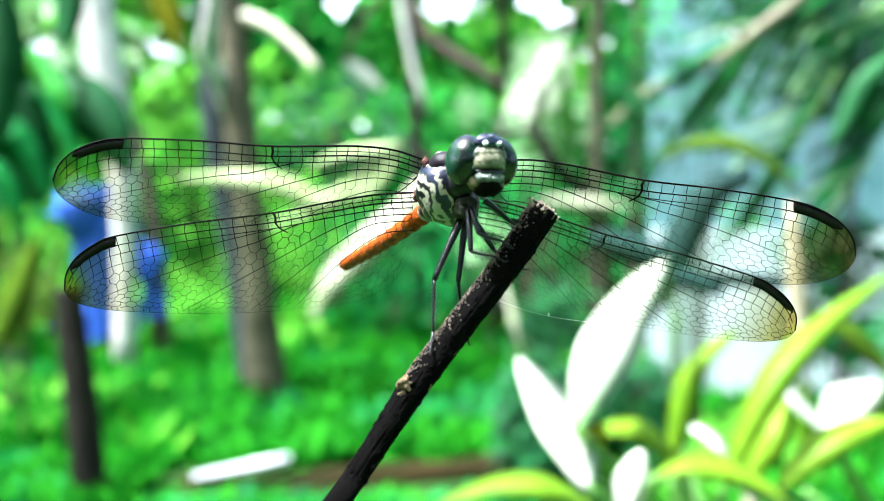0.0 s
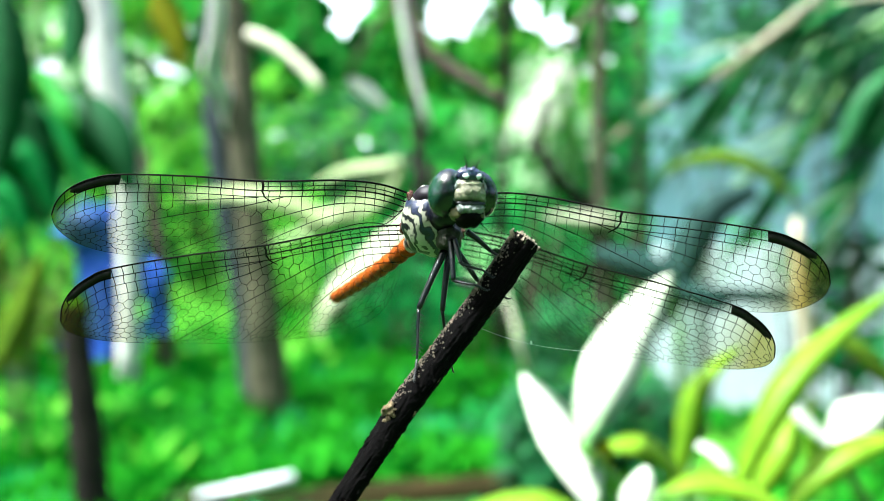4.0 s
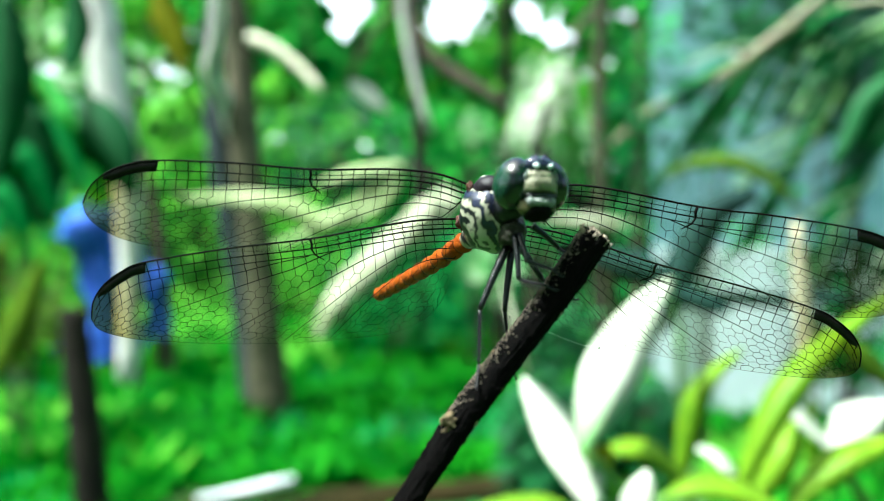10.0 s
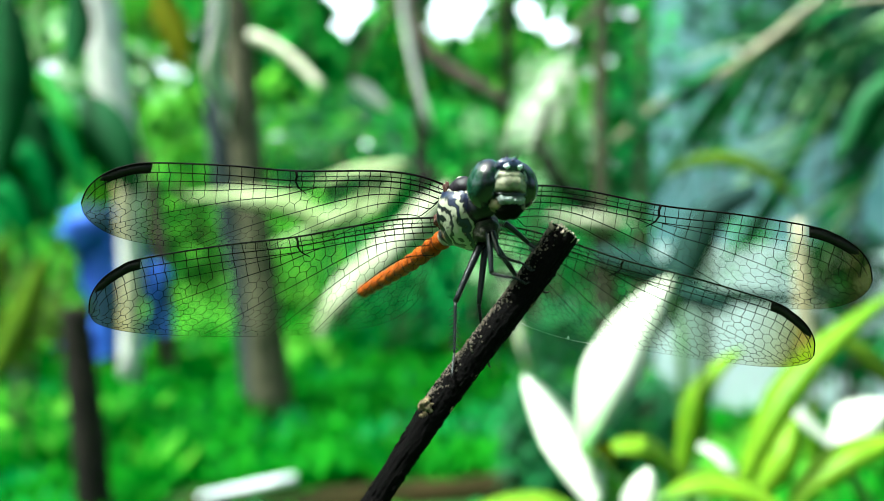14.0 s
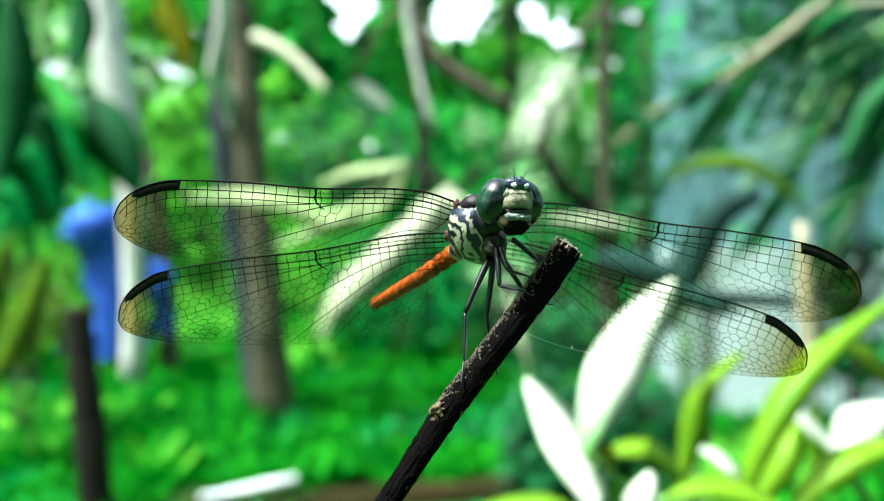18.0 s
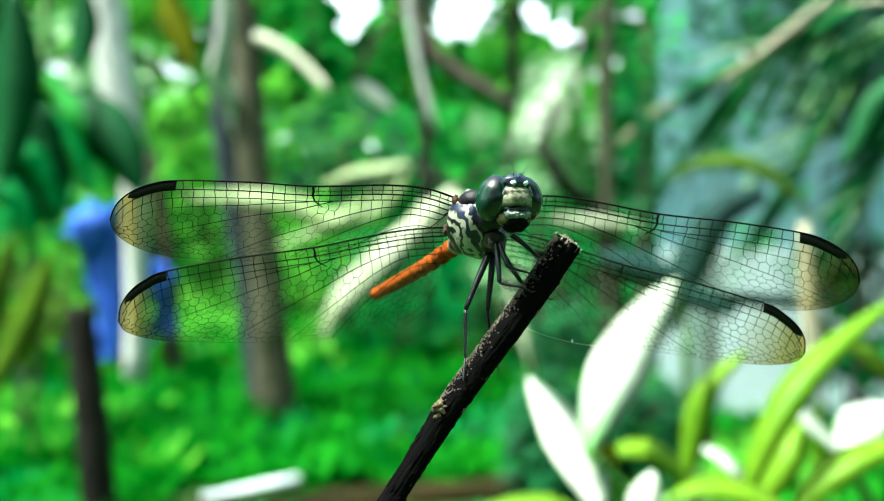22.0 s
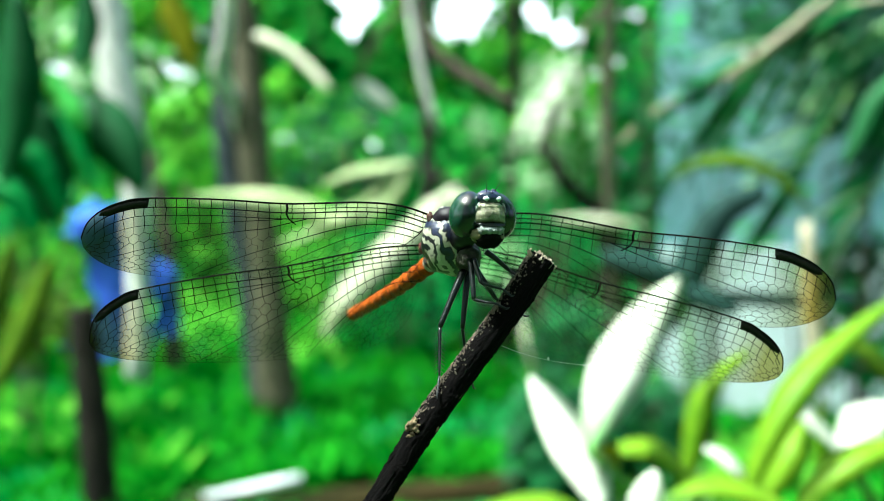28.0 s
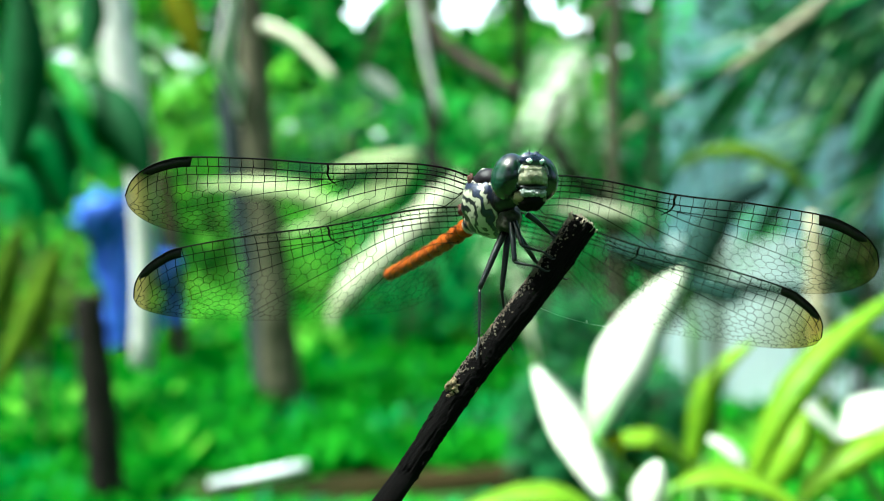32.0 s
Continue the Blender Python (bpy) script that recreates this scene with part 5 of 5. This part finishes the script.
    hg.ball(root + ec * 0.35 * k - es * 0.1 + Vector((0, -0.9, 0)), (0.34, 0.4, 0.60), None, 18, 12, 0.5)
    hg.ball(root + ec * 1.0 * k - es * 0.5 + Vector((0, -0.5, 0)), (0.36, 0.36, 0.42), None, 16, 12, 0.5)
    part("hinge", hg, HINGE, skin, "red-brown wing hinge")
    return skin


def leg(fly, pts, femur_r=0.30, spines=True, seed=1):
    """Femur, tibia with spines, and a hooked foot; pts: hip, knee, ankle, claws."""
    r = random.Random(seed)
    hip, knee, ankle, claw = (Vector(p) for p in pts)
    fem = part("leg", mm().tube(smooth([hip, hip.lerp(knee, .5) + Vector((0, -0.1, 0.08)), knee], 8), [femur_r * (1.32 - 0.06 * i) for i in range(9)], 10), CHITIN, fly, "thin black spiny leg")
    tib = mm().tube(smooth([knee, knee.lerp(ankle, .5) + Vector((0, 0, -0.05)), ankle], 8), [0.17 - 0.008 * i for i in range(9)], 8)
    part("tibia", tib, CHITIN, fem)
    if spines:
        sp = mm()
        run = (ankle - knee).normalized()
        out = run.cross(Vector((0, 1, 0))).normalized()
        for k in range(11):
            b = knee.lerp(ankle, 0.08 + 0.88 * k / 11)
            for side in (-1, 1):
                d = (out * side * 0.62 + run * 0.35 + Vector((0, -0.25, 0))) * r.uniform(.75, 1.05)
                sp.tube([b, b + d * 0.55, b + d + run * 0.08], [0.05, 0.035, 0.015], 5)
        for k in range(9):
            b = hip.lerp(knee, 0.3 + 0.075 * k)
            sp.tube([b, b + Vector((r.choice((-.55, .55)), -.25, r.uniform(-.4, .1))) * .8], [0.045, 0.012], 4)
        part("spine_comb", sp, CHITIN, fem)
    part("foot", mm().tube(smooth([ankle, ankle.lerp(claw, .5), claw, claw + (claw - ankle).normalized() * .25 + Vector((.12, .1, .22))], 9), [0.12, .12, .11, .11, .10, .1, .09, .07, .05, .03], 7), CHITIN, fem)


def dragonfly():
    fly = thing("dragonfly", (0, 0.074, 0.75), "dragonfly with clear dark-tipped wings and orange abdomen perched on a twig", "dragonfly")
    # thorax
    th = mm()
    body = Matrix.Rotation(radians(-12), 3, "Z") @ Matrix.Rotation(radians(-18), 3, "X")
    th.ball((3.45, 1.50, 2.60), (2.85, 3.9, 3.45), body, 36, 26, 0.10)
    part("thorax", th, THORAX, fly, "pale thorax with slanting blue-black stripes")
    part("back_shield", mm().ball((3.55, 0.90, 4.42), (1.95, 2.8, 1.62), body, 28, 20, 0.05), SHIELD, fly, "dark brown upper back")
    part("neck", mm().tube([(4.19, -1.00, 2.82), (5.23, -3.00, 3.37)], [1.5, 1.1], 14), CHITIN, fly)
    part("chest", mm().ball((5.05, -0.90, 1.00), (1.38, 1.7, 1.36), None, 28, 20, 0.30), CHEST, fly, "dark lower chest between the legs")
    rh = random.Random(21)
    fuzz = mm()
    c = Vector((3.45, 1.50, 2.36))
    for k in range(110):
        d = Vector((rh.gauss(0, 1), rh.gauss(-0.6, 0.8), rh.gauss(-0.3, 1))).normalized()
        b = c + body @ Vector((d.x * 2.85, d.y * 3.9, d.z * 3.75))
        fuzz.tube([b, b + (d + Vector((rh.uniform(-.3, .3), 0, rh.uniform(-.5, .2)))) * rh.uniform(.25, .6)], [0.008, 0.003], 3, 0, False)
    tagged(part("fuzz", fuzz, CHIN, fly, "fine short hairs"), kind="stuff")
    # abdomen
    a, b = Vector((1.37, 3.50, 0.43)), Vector((-8.24, 17.00, -5.53))
    line = smooth([a, a.lerp(b, .35) + Vector((0, 0, -0.25)), a.lerp(b, .7) + Vector((0, 0, -0.15)), b], 40)
    for k in range(10):
        seg = line[k * 4:k * 4 + 5]
        r0 = 0.92 - 0.024 * k
        part("abdomen_segment", mm().tube(seg, [r0 * x for x in (0.80, 1.0, 1.10, 1.04, 0.84)], 16), ORANGE, fly)
        part("segment_rim", mm().tube([seg[3].lerp(seg[4], .75), seg[4]], [r0 * 0.91, r0 * 0.86], 16), RIM_DARK, fly)
    d = (b - a).normalized()
    for o in (-0.22, 0.22):
        part("tail_clasper", mm().tube([b + Vector((o, 0, .1)), b + d * .9 + Vector((o, 0, .1))], [0.2, 0.08], 7), RIM_DARK, fly)
    part("waist", mm().tube([(2.13, 2.20, 0.93), (1.26, 3.80, 0.37)], [1.35, 0.85], 16), THORAX, fly)
    # wings
    wing(fly, "fore_wing", (1.38, 1.00, 5.40), (-25.94, -1.20, 7.46), 14, FORE_LEAD, FORE_TRAIL, 14.4, 27.7, 3)
    wing(fly, "hind_wing", (0.40, 4.00, 2.45), (-27.90, 0.90, -1.50), 10, HIND_LEAD, HIND_TRAIL, 14.2, 29.3, 5)
    wing(fly, "fore_wing", (7.35, 4.00, 5.22), (36.60, 0.90, 1.33), 14, FORE_LEAD, FORE_TRAIL, 14.4, 27.7, 7)
    wing(fly, "hind_wing", (6.78, 9.00, 1.99), (33.58, 2.60, -6.06), 22, HIND_LEAD, HIND_TRAIL, 14.2, 29.3, 11)
    # legs
    leg(fly, [(4.62, -1.00, -0.30), (2.16, -2.60, -5.65), (2.00, -4.20, -10.15), (1.72, -5.40, -11.90)], 0.30, True, 2)
    leg(fly, [(5.09, -0.50, -0.41), (4.38, -1.40, -5.96), (4.72, -1.20, -8.87), (5.33, -1.60, -11.70)], 0.28, True, 3)
    leg(fly, [(5.27, -2.50, 0.66), (5.41, -4.00, -3.02), (7.36, -4.60, -3.40), (8.38, -4.60, -3.91)], 0.26, True, 4)
    leg(fly, [(5.58, -2.50, 0.76), (6.13, -4.00, -1.47), (8.12, -4.20, -2.08), (8.94, -4.20, -2.75)], 0.22, True, 5)
    leg(fly, [(6.74, -2.50, 1.55), (8.96, -2.00, -0.29), (9.99, -2.60, -0.92), (10.46, -3.00, -1.33)], 0.24, True, 6)
    leg(fly, [(5.48, -1.00, 0.24), (7.76, -0.80, -3.10), (9.78, -0.60, -4.51), (10.72, -1.20, -4.91)], 0.26, True, 7)
    # head, in its own space: x across, y back, z up
    hd = mm().ball((0, 1.1, 0.1), (2.4, 1.3, 1.9), None, 18, 12)
    head = part("head", hd, CHITIN, fly)
    for sx in (-1, 1):
        lean = Matrix.Rotation(radians(-12 * sx), 3, "Y") @ Matrix.Rotation(radians(14 * sx), 3, "Z")
        part("eye", mm().ball((1.52 * sx, 0.45, 0.05), (1.70, 2.15, 2.28), lean, 32, 24), EYE, head, "large glossy dark green compound eye")
        part("antenna", mm().tube([(0.42 * sx, -1.5, 2.2), (0.55 * sx, -1.8, 2.7), (0.95 * sx, -2.1, 3.5)], [0.06, 0.04, 0.015], 5), CHITIN, head)
    face = mm()
    rows = [(1.18, 1.34, -1.78), (1.08, 1.42, -1.94), (0.96, 1.50, -2.06), (0.84, 1.54, -2.14), (0.74, 1.55, -2.18), (0.64, 1.56, -2.16), (0.54, 1.57, -2.18), (0.36, 1.60, -2.26), (0.12, 1.64, -2.32), (-0.06, 1.66, -2.31),
            (-0.17, 1.66, -2.27), (-0.28, 1.65, -2.28), (-0.46, 1.60, -2.24), (-0.60, 1.52, -2.10), (-0.72, 1.42, -1.9), (-0.80, 1.30, -1.6)]
    cols = 24
    for z, w, y in rows:
        for k in range(cols + 1):
            a = k / cols * 2 - 1
            groove = 0.12 * math.exp(-((abs(a) - 0.62 - 0.12 * z) / 0.07) ** 2) - 0.10 * math.exp(-((abs(a) - 0.88) / 0.07) ** 2)
            face.v.append(Vector((a * w, y + 0.95 * abs(a) ** 2.6 + groove + 0.09 * noise.noise(Vector((a * 4, z * 3.5, 0))), z - (0.34 if z < 0.7 else 0.10) * (a * a - 0.3))))
    for i in range(len(rows) - 1):
        for k in range(cols):
            q = i * (cols + 1) + k
            face.f.append((q, q + 1, q + cols + 2, q + cols + 1))
    face.f.append(tuple(range(cols, -1, -1)))
    face.f.append(tuple((len(rows) - 1) * (cols + 1) + k for k in range(cols + 1)))
    part("face_plate", face, FACE, head, "olive-grey ridged face plate")
    for sx in (-1, 1):
        part("face_margin", mm().tube(smooth([(1.16 * sx, -1.72, 1.16), (1.36 * sx, -1.66, 0.75), (1.52 * sx, -1.52, 0.2), (1.62 * sx, -1.48, -0.3), (1.45 * sx, -1.55, -0.72)], 14), [0.05 + 0.05 * math.sin(i / 14 * 3.14) for i in range(15)], 7, 0.15), LABRUM, head)
    lip = mm()
    for x, z, w, h in ((-0.62, -1.14, 0.70, 0.34), (0.62, -1.14, 0.70, 0.34), (0, -1.18, 0.62, 0.32), (-0.25, -1.02, 0.3, 0.22), (0.3, -1.02, 0.3, 0.22)):
        lip.ball((x, -1.84 + 0.16 * abs(x), z - 0.24), (w, 0.58, h * 1.35), None, 18, 12, 0.4)
    part("labrum", lip, LABRUM, head, "whitish upper lip")
    part("mouth_line", mm().ball((0, -1.62, -0.92), (1.42, 0.64, 0.22), None, 22, 10, 0.5), CHITIN, head)
    part("chin", mm().ball((0.1, -0.95, -2.0), (1.4, 1.2, 1.1), None, 20, 12, 0.3), VEIN, head)
    for sx in (-1, 1):
        part("jaw", mm().ball((1.0 * sx, -1.0, -1.85), (0.66, 0.7, 0.72), None, 18, 12, 0.25), CHIN, head, "dull yellow jaw")
    part("brow", mm().ball((0, -1.26, 1.58), (1.30, 0.80, 0.76), None, 24, 16, 0.1), VERTEX, head, "shiny blue-black brow")
    bumps = mm()
    for x, y, z in ((-.36, -1.2, 2.26), (.36, -1.2, 2.26), (0, -1.75, 2.02), (-.7, -1.1, 2.10), (.7, -1.1, 2.10), (-.98, -1.1, 1.92), (.98, -1.1, 1.92)):
        bumps.ball((x, y, z), (0.2, 0.18, 0.2), None, 10, 7, 0.4)
    part("ocelli", bumps, VERTEX, head)
    for sx in (-1, 1):
        part("brow_spot", mm().ball((0.50 * sx, -1.86, 1.50), (0.34, 0.20, 0.24), Matrix.Rotation(radians(-14 * sx), 3, 'Z'), 18, 12, 0.6), SPOT, head, "small white spot")
    return fly, head


TWIG_THING = twig()
FLY, HEAD = dragonfly()

SWAY = [
    (0.0, pose(-0.00249, 0.07184, 0.75142, 1.39, -0.64, 0.45)),
    (0.5, pose(-0.00314, 0.07252, 0.75164, 0.93, -0.72, 0.78)),
    (1.0, pose(-0.00298, 0.07127, 0.75100, 1.52, -0.43, 1.26)),
    (1.5, pose(-0.00166, 0.07132, 0.74976, 1.54, -0.47, 0.45)),
    (2.0, pose(-0.00303, 0.07199, 0.75019, 1.65, -0.51, 0.87)),
    (2.5, pose(-0.00462, 0.07203, 0.74922, 0.37, -0.52, 0.40)),
    (3.0, pose(-0.00430, 0.07385, 0.74952, -0.33, -0.71, 0.72)),
    (3.5, pose(-0.00468, 0.07412, 0.75009, -0.62, -0.83, 0.40)),
    (5.5, pose(-0.00132, 0.07425, 0.74904, -0.13, -0.15, 0.49)),
    (6.0, pose(-0.00057, 0.07323, 0.74859, -1.58, -0.30, 0.34)),
    (6.5, pose(0.00001, 0.07277, 0.74927, -1.04, -0.36, 0.16)),
    (7.0, pose(0.00092, 0.07187, 0.74967, -0.92, -0.19, -0.34)),
    (7.5, pose(0.00079, 0.07080, 0.75032, -0.55, -0.09, -0.28)),
    (8.0, pose(0.00119, 0.07160, 0.75072, -0.44, -0.04, -0.47)),
    (8.5, pose(0.00113, 0.06973, 0.74871, -1.38, -0.24, -0.41)),
    (9.0, pose(0.00109, 0.07053, 0.75007, -0.43, -0.13, -0.25)),
    (9.5, pose(0.00108, 0.06853, 0.75012, -0.46, -0.11, -0.09)),
    (10.0, pose(0.00113, 0.06843, 0.75073, 0.12, -0.09, -0.08)),
    (10.5, pose(0.00174, 0.06956, 0.75154, 0.35, 0.02, -0.22)),
    (11.0, pose(0.00249, 0.06966, 0.74931, -0.90, -0.11, -0.75)),
    (11.5, pose(-0.00030, 0.06956, 0.75199, 2.11, -0.09, 0.41)),
    (12.0, pose(-0.00230, 0.06933, 0.75029, 0.46, -0.33, 0.96)),
    (12.5, pose(-0.00172, 0.07272, 0.75073, 0.45, -0.46, 1.17)),
    (13.0, pose(-0.00002, 0.07380, 0.74977, -1.09, -0.29, 0.20)),
    (13.5, pose(0.00046, 0.07525, 0.75054, -0.32, -0.14, 0.09)),
    (14.0, pose(-0.00104, 0.07279, 0.75089, -0.65, -0.26, 0.60)),
    (14.5, pose(-0.00135, 0.07388, 0.75066, -0.35, -0.26, 0.67)),
    (16.5, pose(-0.00209, 0.07819, 0.74842, -2.26, -0.48, 1.10)),
    (17.0, pose(-0.00377, 0.07671, 0.74876, -1.18, -0.49, 2.08)),
    (17.5, pose(-0.00243, 0.07688, 0.74949, -0.80, -0.51, 1.18)),
    (18.0, pose(-0.00023, 0.07704, 0.74970, -1.76, -0.22, 0.36)),
    (18.5, pose(-0.00135, 0.07742, 0.75069, -0.56, -0.35, 1.01)),
    (19.0, pose(-0.00163, 0.07808, 0.75082, -0.38, -0.45, 1.48)),
    (19.5, pose(-0.00231, 0.07617, 0.75065, -0.18, -0.37, 1.47)),
    (20.0, pose(-0.00314, 0.07548, 0.75203, 0.85, -0.21, 1.57)),
    (20.5, pose(-0.00170, 0.07643, 0.74999, -1.15, -0.26, 1.23)),
    (21.0, pose(-0.00088, 0.07625, 0.74856, -0.24, -1.51, 0.04)),
    (21.5, pose(-0.00140, 0.07567, 0.74905, 0.90, -1.45, 1.18)),
    (22.0, pose(-0.00051, 0.07688, 0.75007, 1.04, -1.14, 0.93)),
    (22.5, pose(-0.00173, 0.07411, 0.74914, 0.97, -1.19, 1.07)),
    (23.0, pose(-0.00271, 0.07508, 0.75110, 0.99, -1.20, 1.68)),
    (23.5, pose(-0.00117, 0.07512, 0.75040, 0.94, -0.89, 1.17)),
    (24.0, pose(-0.00285, 0.07426, 0.75126, 1.49, -0.85, 1.65)),
    (24.5, pose(-0.00302, 0.07445, 0.75178, 2.22, -0.96, 1.86)),
    (25.0, pose(-0.00160, 0.07411, 0.75040, 0.99, -0.85, 1.07)),
    (25.5, pose(-0.00315, 0.07583, 0.75182, 1.74, -0.88, 1.80)),
    (27.5, pose(-0.00245, 0.07750, 0.74871, -0.72, -1.04, 0.99)),
    (28.0, pose(-0.00320, 0.07638, 0.74828, -1.17, -1.24, 1.64)),
    (28.5, pose(-0.00344, 0.07751, 0.75009, 0.21, -1.22, 1.73)),
    (29.0, pose(-0.00082, 0.07953, 0.75019, 0.06, -1.00, 0.54)),
    (29.5, pose(-0.00136, 0.07852, 0.75067, 0.68, -1.03, 0.89)),
    (30.0, pose(-0.00135, 0.07838, 0.74986, 0.05, -1.12, 0.83)),
    (30.5, pose(0.00064, 0.07968, 0.75008, 0.05, -0.83, -0.13)),
    (31.0, pose(-0.00109, 0.07618, 0.74960, -0.06, -0.98, 0.65)),
    (31.5, pose(-0.00195, 0.07597, 0.75078, 0.67, -1.08, 1.42)),
    (32.0, pose(0.00032, 0.07655, 0.75108, 1.00, -0.77, 0.48)),
]

HEAD_AT = (6.46, -4.50, 4.86)


def head_pose(rx, ry, rz, across=0.0, up=0.0):
    return pose((HEAD_AT[0] + across) * MM, HEAD_AT[1] * MM, (HEAD_AT[2] + up) * MM, rx, ry, rz)


def motions():
    walk(TWIG_THING, SWAY)
    walk(FLY, SWAY)
    rest, tilted = head_pose(2, 2, 19), head_pose(-42, -36, 28, -0.2, 0.45)
    walk(HEAD, [(0, rest), (20.71, rest), (20.79, tilted), (21.11, tilted), (21.19, rest), (32, rest)])


motions()
